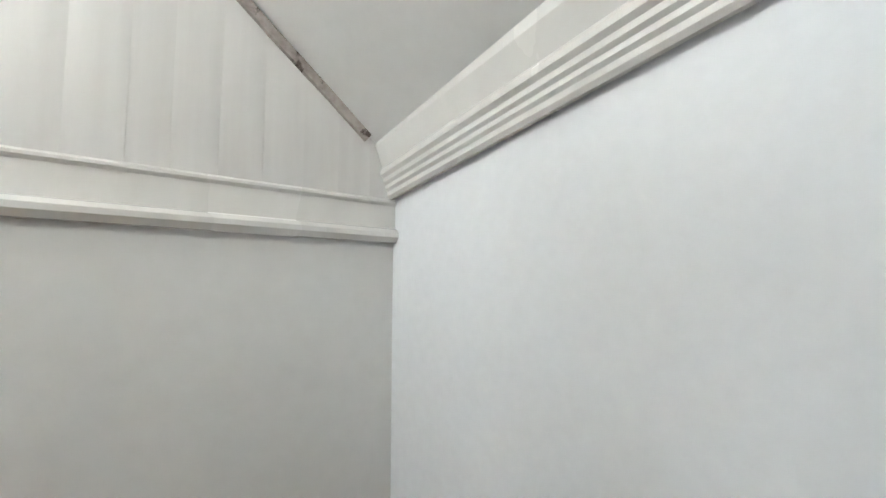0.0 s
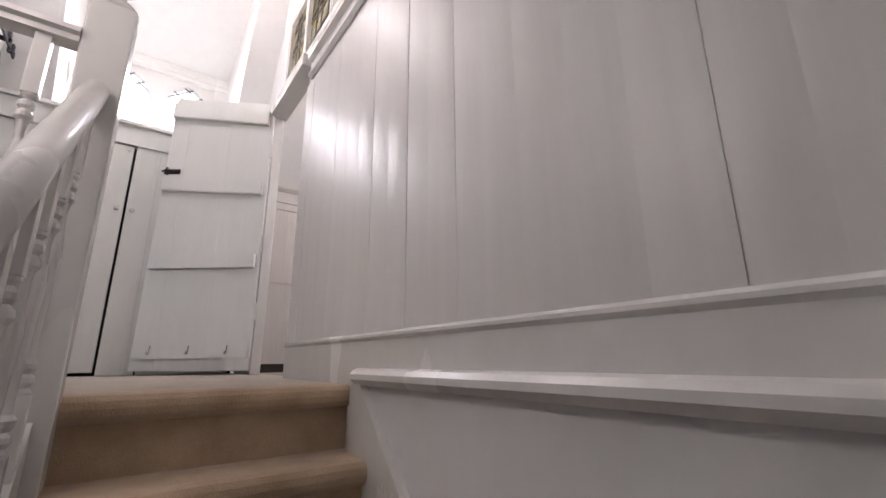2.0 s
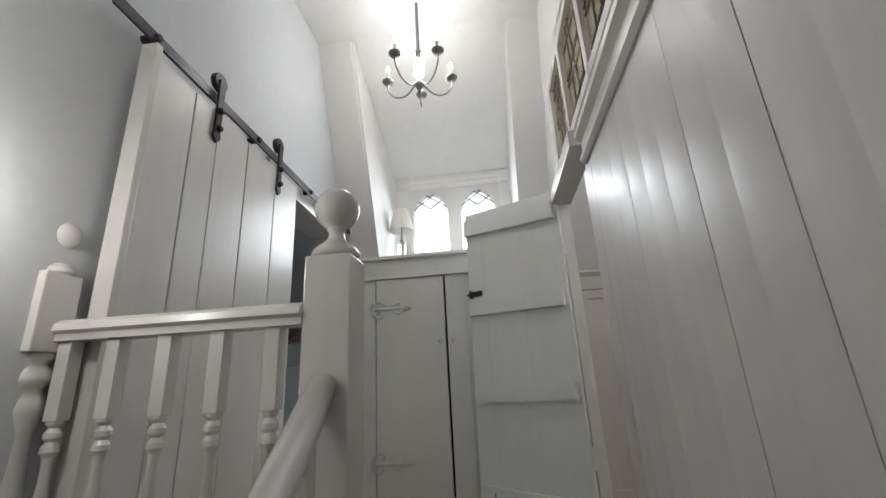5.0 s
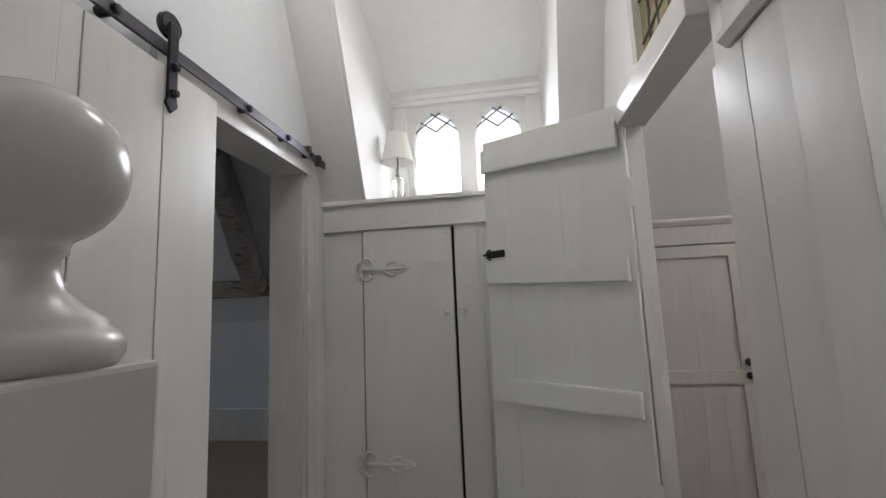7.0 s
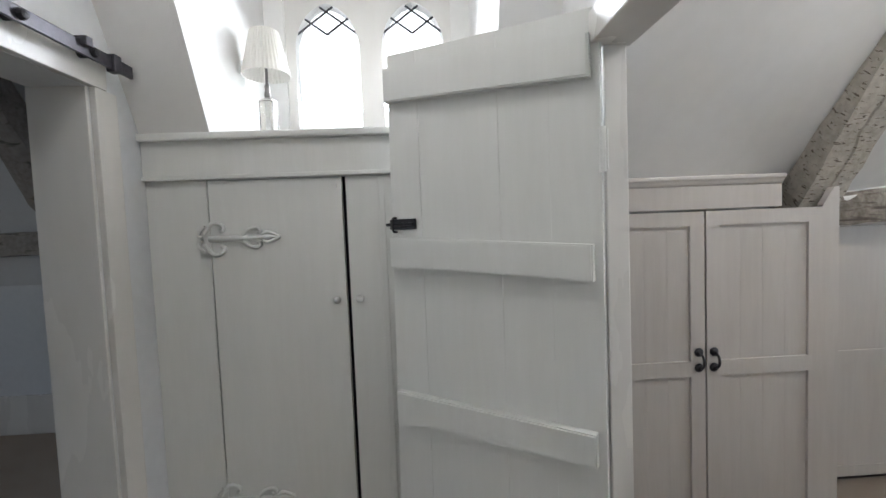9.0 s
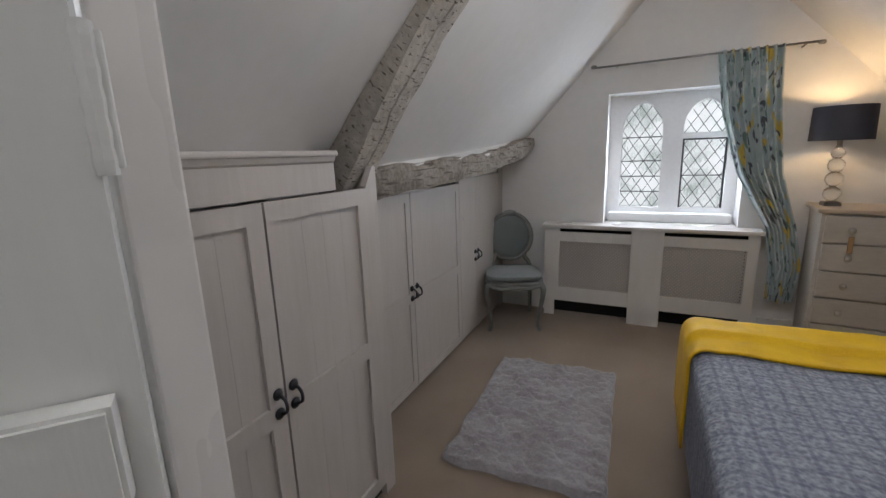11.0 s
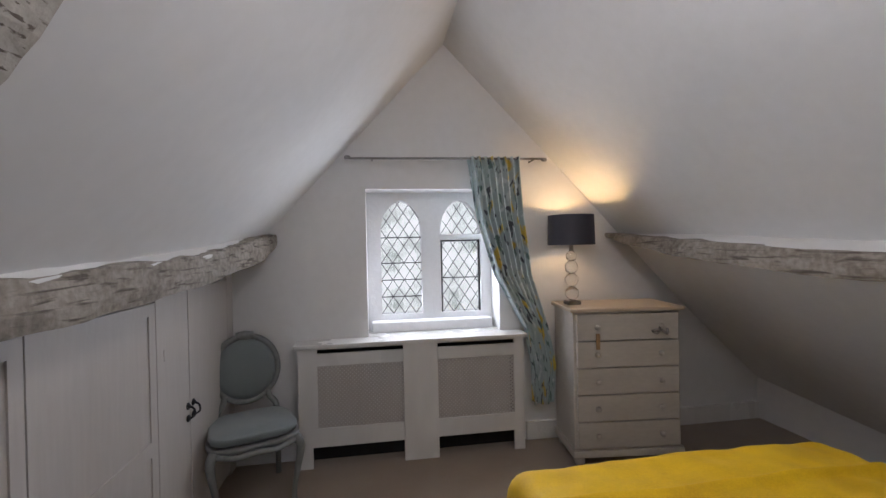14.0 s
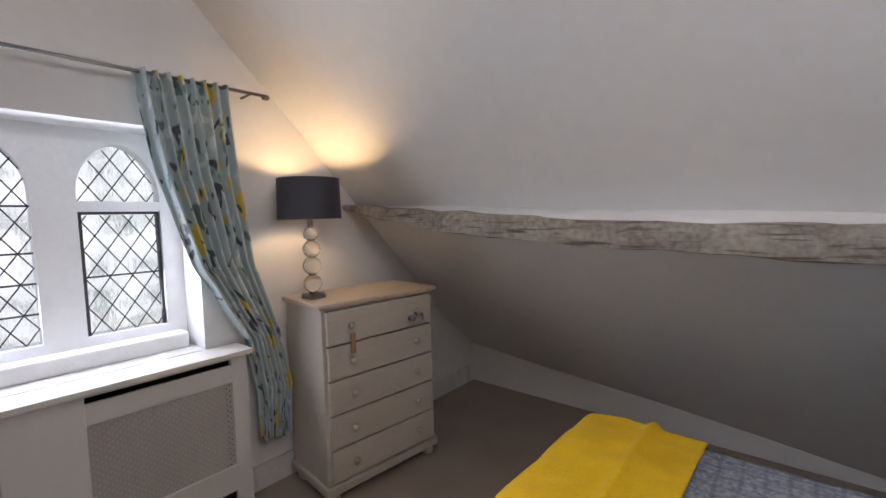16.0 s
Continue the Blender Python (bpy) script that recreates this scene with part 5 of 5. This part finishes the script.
for x in (X0 + 0.035, X1 - 0.05):
    for y in (Y0 + 0.045, Y1 - 0.045):
        part("bun_foot", moved(lathe([(0.02, 0), (0.03, 0.008), (0.036, 0.024), (0.03, 0.042), (0.022, 0.056)], 16, m=Matrix.Translation((x, y, 0))), HI), CHEST_PAINT, ch, smooth=True)
ch.matrix_world = Matrix.Translation((-0.01, 0.015, 0)) @ CHEST @ Matrix.Rotation(radians(-6), 4, "Z")
TURN = ch.matrix_world @ HI
solid("hanging_tag", moved(box(X0 - 0.042, -1.118, 0.745, X0 - 0.034, -1.092, 0.845, 0.004), TURN), LEATHER, "small tan tag hanging from a drawer knob", "tag", "")
kb = tube(curve_points([(X0 - 0.03, -1.51, 0.885), (X0 - 0.05, -1.48, 0.84), (X0 - 0.045, -1.45, 0.855), (X0 - 0.045, -1.50, 0.86), (X0 - 0.05, -1.54, 0.835), (X0 - 0.035, -1.55, 0.865)], 6), 0.008, 7)
solid("ribbon_bow", moved(kb, TURN), OAK_DARK, "brown ribbon tied on a drawer knob", "ribbon", "", True)

# table lamp of stacked glass balls
gl = thing("table_lamp", pose(3.585, -1.035, 1.0), "lit lamp with dark drum shade and glass-ball stem", "lamp")
part("foot", lathe([(0.06, 0), (0.062, 0.006), (0.058, 0.022), (0.05, 0.026), (0.012, 0.03)], 4, m=pose(0, 0, 0, 0, 0, 45)), PEWTER, gl, "mirrored square foot")
for z, r in ((0.075, 0.046), (0.165, 0.046), (0.25, 0.044), (0.325, 0.036)):
    part("glass_ball", lathe([(max(0.002, r * math.sin(math.pi * k / 14)), z - r * math.cos(math.pi * k / 14)) for k in range(15)], 24), CRYSTAL, gl, "clear glass ball", smooth=True)
for z in (0.03, 0.12, 0.208, 0.292, 0.362):
    part("collar", lathe([(0.014, z - 0.004), (0.018, z), (0.014, z + 0.004)], 14), PEWTER, gl, smooth=True)
part("lamp_holder", lathe([(0.012, 0.366), (0.014, 0.37), (0.014, 0.42), (0.008, 0.425)], 12), PEWTER, gl, smooth=True)
part("shade", tapered_shade(0.155, 0.15, 0.40, 0.60), NAVY, gl, "dark drum shade")
part("bulb", lathe([(0.01, 0.425), (0.018, 0.44), (0.03, 0.47), (0.028, 0.49), (0.012, 0.505), (0.002, 0.508)], 14), BULB, gl, "lit bulb", smooth=True)
lamp("table_lamp_glow", "POINT", pose(3.585, -1.035, 1.52), 7.5, (1, 0.64, 0.27), 0.03)

# ---- bedroom: curtain ----
rod = thing("curtain_rod", pose(3.745, -0.24, 2.0), "slim pewter curtain rod with small finials", "curtain rod")
part("rod", tube([(0, 0.67, 0), (0, -0.67, 0.012)], 0.008, 10), PEWTER, rod, smooth=True)
for y in (0.68, -0.68):
    part("finial", lathe([(0.006, -0.02), (0.014, -0.012), (0.014, 0.012), (0.006, 0.02)], 12, m=Matrix.Translation((0, y, 0.006)) @ pose(0, 0, 0, 90)), PEWTER, rod, smooth=True)
for y in (0.52, -0.60):
    part("bracket", tube([(0, y, -0.002), (0.0, y, 0.004), (0.085, y, 0.002)], 0.006, 8), PEWTER, rod)


def curtain():
    """Gathered cloth, swept aside at sill height and hanging to the floor end."""
    b = bmesh.new()
    uv = b.loops.layers.uv.new("UVMap")
    nu, nv = 90, 70
    zs = [2.02, 1.6, 1.2, 0.82, 0.55, 0.29]
    lo = [-0.365, -0.43, -0.55, -0.755, -0.80, -0.80]
    hi = [-0.735, -0.76, -0.81, -0.92, -0.975, -0.955]
    rows = []
    for j in range(nv + 1):
        v = j / nv
        z = 2.02 + (0.29 - 2.02) * v
        a, c = float(np.interp(-z, [-q for q in zs], lo)), float(np.interp(-z, [-q for q in zs], hi))
        row = []
        for i in range(nu + 1):
            u = i / nu
            fold = math.sin(u * 2 * math.pi * 8 + 0.8 * math.sin(3 * v) + 1.2 * noise.noise((u * 3, v * 2, 1)))
            depth = 0.026 * (1 - 0.25 * v)
            x = 3.74 + depth * fold + 0.012 * noise.noise((u * 4, v * 5, 7))
            if z < 0.80:
                x = min(x, 3.78)
            row.append(b.verts.new((x, a + (c - a) * u + 0.006 * math.cos(u * 50), z + 0.012 * math.sin(u * 40) * (v == 1))))
        rows.append(row)
    for j in range(nv):
        for i in range(nu):
            f = b.faces.new((rows[j][i], rows[j][i + 1], rows[j + 1][i + 1], rows[j + 1][i]))
            for lp, (ii, jj) in zip(f.loops, ((i, j), (i + 1, j), (i + 1, j + 1), (i, j + 1))):
                lp[uv].uv = (ii / nu * 1.1, jj / nv * 1.73)
    return b


cb = curtain()
cur = solid("curtain", cb, FLORAL, "duck-egg curtain with ochre and charcoal flowers, swept to one side", "curtain", "", True)
so = cur.modifiers.new("thick", "SOLIDIFY")
so.thickness = 0.004

# ---- bedroom: chair ----
cm = pose(3.42, 0.98, 0, 0, 0, -68)       # local -y is the chair's front
chair = thing("bedroom_chair", cm @ Matrix(), "grey-green carved balloon-back chair with duck-egg upholstery", "chair")


def cushion(w, d, z0, z1, taper=0.9):
    b = bmesh.new()
    rows = []
    for k, (s, z) in enumerate(((0.97, z0), (1.0, z0 + 0.02), (1.0, z0 + 0.035), (0.93, z1 - 0.012), (0.75, z1 - 0.002), (0.4, z1 + 0.004))):
        ring = []
        for i in range(40):
            a = 2 * math.pi * i / 40
            c, q = math.cos(a), math.sin(a)
            x = math.copysign(abs(c) ** 0.55, c) * w / 2 * s
            y = math.copysign(abs(q) ** 0.55, q) * d / 2 * s
            ring.append(b.verts.new((x * (1 + (1 - taper) * (-y / d)), y, z)))
        rows.append(ring)
    for p, q in zip(rows, rows[1:]):
        for i in range(40):
            b.faces.new((p[i], p[(i + 1) % 40], q[(i + 1) % 40], q[i]))
    b.faces.new(rows[0][::-1])
    b.faces.new(rows[-1])
    return b


part("seat_frame", cushion(0.46, 0.43, 0.36, 0.405, 0.85), CHAIR_WOOD, chair, smooth=True)
part("seat", cushion(0.44, 0.41, 0.405, 0.452, 0.85), CHAIR_CLOTH, chair, "duck-egg padded seat", smooth=True)
for sx in (-1, 1):
    part("front_leg", tube(curve_points([(0.20 * sx, -0.18, 0.375), (0.22 * sx, -0.205, 0.33), (0.20 * sx, -0.19, 0.18), (0.185 * sx, -0.18, 0.06), (0.20 * sx, -0.21, 0.0)], 6), [0.03 - 0.016 * min(1, k / 14) for k in range(25)], 10), CHAIR_WOOD, chair, "curved cabriole leg", smooth=True)
    part("back_leg", tube(curve_points([(0.17 * sx, 0.19, 0.42), (0.17 * sx, 0.20, 0.25), (0.175 * sx, 0.235, 0.0)], 6), 0.017, 8), CHAIR_WOOD, chair, smooth=True)
    part("back_support", tube(curve_points([(0.17 * sx, 0.19, 0.40), (0.16 * sx, 0.205, 0.46), (0.13 * sx, 0.215, 0.50), (0.12 * sx, 0.225, 0.54)], 5), 0.018, 8), CHAIR_WOOD, chair, smooth=True)
oval = [(0.185 * math.cos(2 * math.pi * k / 44), 0.225 + 0.10 * (0.20 * math.sin(2 * math.pi * k / 44) + 0.2), 0.685 + 0.195 * math.sin(2 * math.pi * k / 44)) for k in range(44)]
bf = part("back_frame", tube(oval, 0.019, 10, closed=True), CHAIR_WOOD, chair, smooth=True)
part("crest", lathe([(0.02, -0.05), (0.026, -0.02), (0.030, 0.0), (0.026, 0.02), (0.02, 0.05)], 10, m=Matrix.Translation((0, 0.262, 0.885)) @ pose(0, 0, 0, 0, 90)), CHAIR_WOOD, bf, "carved crest", smooth=True)
pad = bmesh.new()
prow = []
for s, dy in ((1.0, 0.0), (0.97, -0.018), (0.8, -0.03), (0.45, -0.036)):
    prow.append([pad.verts.new((0.172 * s * math.cos(2 * math.pi * k / 36), 0.225 + dy + 0.10 * (0.2 * s * math.sin(2 * math.pi * k / 36) + 0.2), 0.685 + 0.182 * s * math.sin(2 * math.pi * k / 36))) for k in range(36)])
bk = [pad.verts.new((v.co.x, v.co.y + 0.02, v.co.z)) for v in prow[0]]
for p, q in zip([bk] + prow, prow):
    for k in range(36):
        pad.faces.new((p[k], p[(k + 1) % 36], q[(k + 1) % 36], q[k]))
pad.faces.new(prow[-1])
pad.faces.new(bk[::-1])
part("back_pad", pad, CHAIR_CLOTH, chair, "duck-egg padded oval back", smooth=True)
part("apron", tube(curve_points([(-0.20, -0.195, 0.37), (-0.10, -0.215, 0.35), (0, -0.225, 0.36), (0.10, -0.215, 0.35), (0.20, -0.195, 0.37)], 5), 0.016, 8), CHAIR_WOOD, chair, "carved apron", smooth=True)

# ---- bedroom: bed, throw, rug, chandelier ----
BX0, BX1, BY0, BY1, BZ = 0.46, 2.335, -1.47, -0.19, 0.60


def draped(x0, x1, y0, y1, top, bottom, nx, ny, lift, soft, seed, drop_ends=(True, True)):
    """Cloth over a mattress: a puffed top and rounded edges falling down the sides."""
    b = bmesh.new()
    rows = []
    prof = []
    for k in range(6):
        prof.append((1.0, bottom + (top - soft - bottom) * k / 5))
    for k in range(1, 6):
        a = math.pi / 2 * k / 5
        prof.append((0.0, a))
    across = []
    fall = [bottom + (top - soft - bottom) * k / 4 for k in range(5)]
    for z in fall:
        across.append((y1, z))
    for k in range(1, 6):
        a = math.pi / 2 * k / 5
        across.append((y1 - soft + soft * math.cos(a), top - soft + soft * math.sin(a)))
    for k in range(1, ny):
        across.append((y1 - soft + (y0 - y1 + 2 * soft) * k / ny, top))
    for k in range(5, 0, -1):
        a = math.pi / 2 * k / 5
        across.append((y0 + soft - soft * math.cos(a), top - soft + soft * math.sin(a)))
    for z in fall[::-1]:
        across.append((y0, z))
    for i in range(nx + 1):
        x = x0 + (x1 - x0) * i / nx
        e = min(1.0, (x1 - x) / soft) if drop_ends[1] else 1.0
        dip = soft * (1 - math.sqrt(max(0.0, 1 - (1 - e) ** 2)))
        row = []
        for y, z in across:
            q = Vector((x, y, z - (dip if z > top - soft * 1.01 else 0)))
            on_top = max(0.0, (z - top + soft) / soft)
            q += lift * Vector((0, 0.4 * noise.noise((x * 6, z * 5, seed)), on_top * (noise.noise((x * 4, y * 4, seed)) + 0.5 * noise.noise((x * 13, y * 9, seed + 2)))))
            row.append(b.verts.new(q))
        rows.append(row)
    for p, q in zip(rows, rows[1:]):
        for k in range(len(across) - 1):
            b.faces.new((p[k], p[k + 1], q[k + 1], q[k]))
    if drop_ends[1]:
        end = [b.verts.new((v.co.x + 0.004, v.co.y, bottom)) for v in rows[-1]]
        for k in range(len(across) - 1):
            if (end[k].co - end[k + 1].co).length > 1e-5:
                b.faces.new((rows[-1][k], rows[-1][k + 1], end[k + 1], end[k]))
    return b


bed = thing("bed", Matrix.Translation((1.38, -0.85, 0)), "made double bed with a grey-blue quilted cover", "bed")
EI = ORG[bed].inverted()
# base coloured near-black for the shade under the cover
part("base", moved(box(BX0, BY0 + 0.06, 0.08, BX1 - 0.06, BY1 - 0.06, 0.34, 0.02), EI), SHADOW_GAP, bed)
part("mattress", moved(box(BX0, BY0 + 0.03, 0.34, BX1 - 0.03, BY1 - 0.03, BZ - 0.03, 0.05), EI), SHADE, bed)
part("cover", moved(draped(BX0, BX1 - 0.01, BY0, BY1, BZ, 0.22, 90, 50, 0.012, 0.07, 4.0), EI), QUILT, bed, "grey-blue quilted cover", smooth=True)
for x in (BX0 + 0.1, BX1 - 0.2):
    for y in (BY0 + 0.15, BY1 - 0.15):
        part("leg", moved(lathe([(0.022, 0.0), (0.03, 0.085)], 12, m=Matrix.Translation((x, y, 0))), EI), IRON, bed)
tb = draped(1.925, BX1 + 0.015, BY0 - 0.014, BY1 + 0.014, BZ + 0.022, 0.16, 60, 50, 0.016, 0.075, 8.0)
for v in tb.verts:
    f = math.exp(-((v.co.x - 2.08) / 0.018) ** 2)
    if v.co.z > BZ - 0.05:
        v.co.z += 0.022 * f
    v.co.x += 0.03 * noise.noise((v.co.y * 2.2, v.co.z * 2, 5)) * max(0.0, (2.1 - v.co.x) / 0.2)
throw = solid("throw_blanket", tb, THROW, "mustard yellow velvet throw folded across the foot of the bed", "blanket", "", True)
so = throw.modifiers.new("thick", "SOLIDIFY")
so.thickness = 0.012

rb = bmesh.new()
rr = random.Random(4)
bmesh.ops.create_grid(rb, x_segments=110, y_segments=60, size=0.5)
for v in rb.verts:
    ex = max(abs(v.co.x), abs(v.co.y)) * 2
    v.co = Vector((v.co.x * 1.1 + 0.02 * noise.noise((v.co.x * 9, v.co.y * 9, 0)), v.co.y * 0.72 + 0.02 * noise.noise((v.co.y * 8, v.co.x * 8, 4)), (0.022 + 0.012 * rr.random() + 0.014 * noise.noise(v.co * 20)) * (1 if ex < 0.97 else 0.15)))
moved(rb, pose(2.2, 0.46, 0.002, 0, 0, 2))
solid("rug", rb, RUG, "pale grey shaggy rug on the carpet", "rug", "", True)

bc = thing("chandelier", pose(1.42, -0.17, 1.935), "black iron chandelier with scrolled arms in the bedroom", "chandelier")
part("stem", tube([(0, 0, 0.10), (0, 0, 0.80)], 0.008, 10), IRON, bc)
part("hub", lathe([(0.006, 0.06), (0.03, 0.075), (0.055, 0.09), (0.06, 0.105), (0.03, 0.12), (0.012, 0.15)], 18), IRON, bc, smooth=True)
part("pendant", lathe([(0.002, 0.0), (0.006, 0.02), (0.006, 0.07)], 10), PEWTER, bc, smooth=True)
for k in range(5):
    a = 2 * math.pi * k / 5 + 0.05
    c, s = math.cos(a), math.sin(a)
    arm = part("arm", tube(curve_points([(0.05 * c, 0.05 * s, 0.11), (0.10 * c, 0.10 * s, 0.05), (0.15 * c, 0.15 * s, 0.03), (0.205 * c, 0.205 * s, 0.07), (0.215 * c, 0.215 * s, 0.14)], 7), 0.008, 8), IRON, bc, smooth=True)
    part("knop", lathe([(0.005, -0.014), (0.014, 0), (0.005, 0.014)], 10, m=Matrix.Translation((0.15 * c, 0.15 * s, 0.03))), IRON, arm, smooth=True)
    part("drip_pan", lathe([(0.008, 0.138), (0.034, 0.146), (0.04, 0.16), (0.014, 0.158)], 16, m=Matrix.Translation((0.215 * c, 0.215 * s, 0))), IRON, arm, smooth=True)
    part("candle_sleeve", lathe([(0.012, 0.156), (0.012, 0.23), (0.008, 0.232)], 12, m=Matrix.Translation((0.215 * c, 0.215 * s, 0))), CANDLE, arm, smooth=True)
    part("bulb", lathe(bulb_profile(0.232), 10, m=Matrix.Translation((0.215 * c, 0.215 * s, 0))), BULB, arm, "lit candle bulb", smooth=True)
lamp("bedroom_chandelier_glow", "POINT", pose(1.42, -0.17, 2.33), 24, (1, 0.99, 0.985), 0.12)

# ---- partition boards ----
wb = random.Random(11)
joints = [D0 - 0.002 - 0.121 * k for k in range(11)] + [-1.583, -1.69, -1.804, -1.938, -2.054, -2.179, -2.278]
while joints[-1] > BACK + 0.13:
    joints.append(joints[-1] - 0.112 - 0.016 * wb.random())
joints.append(BACK + 0.002)
OPEN_JOINTS = (-1.938, -2.054, -2.179, -2.278)
for b, a in zip(joints, joints[1:]):
    top_a, top_b = min(1.557, roof_landing(a) + 0.01), min(1.557, roof_landing(b) + 0.01)
    t0, t1 = 0.010 + 0.0022 * wb.random(), 0.010 + 0.0022 * wb.random()
    bow = 0.0012 + 0.0012 * wb.random()
    deep = 0.0022 if a in OPEN_JOINTS else (0.0009 if wb.random() < 0.3 else 0.0003)
    bm = bmesh.new()
    face = [(-(t0 + (t1 - t0) * q / 10) - bow * (1 - (q / 5 - 1) ** 2), a + (b - a) * q / 10) for q in range(11)]
    rim = [(0.0, a), (-t0 + deep, a + 0.0003 + 0.3 * deep), *face[1:-1], (-t1 + 0.0004, b - 0.0002), (0.0, b)]

    def upright(points):
        lo = [bm.verts.new((EAST + dx, yy, BAND1 - 0.002)) for dx, yy in points]
        hi = [bm.verts.new((EAST + dx, yy, top_a + (top_b - top_a) * (yy - a) / max(b - a, 1e-6))) for dx, yy in points]
        for q in range(len(points) - 1):
            bm.faces.new((lo[q], lo[q + 1], hi[q + 1], hi[q]))
        return hi

    upright(face)
    upright(rim[:2])
    upright(rim[-2:])
    bm.faces.new([bm.verts.new((EAST + dx, yy, top_a + (top_b - top_a) * (yy - a) / max(b - a, 1e-6))) for dx, yy in rim])
    part("board", bm, BOARD, partition, smooth=True)
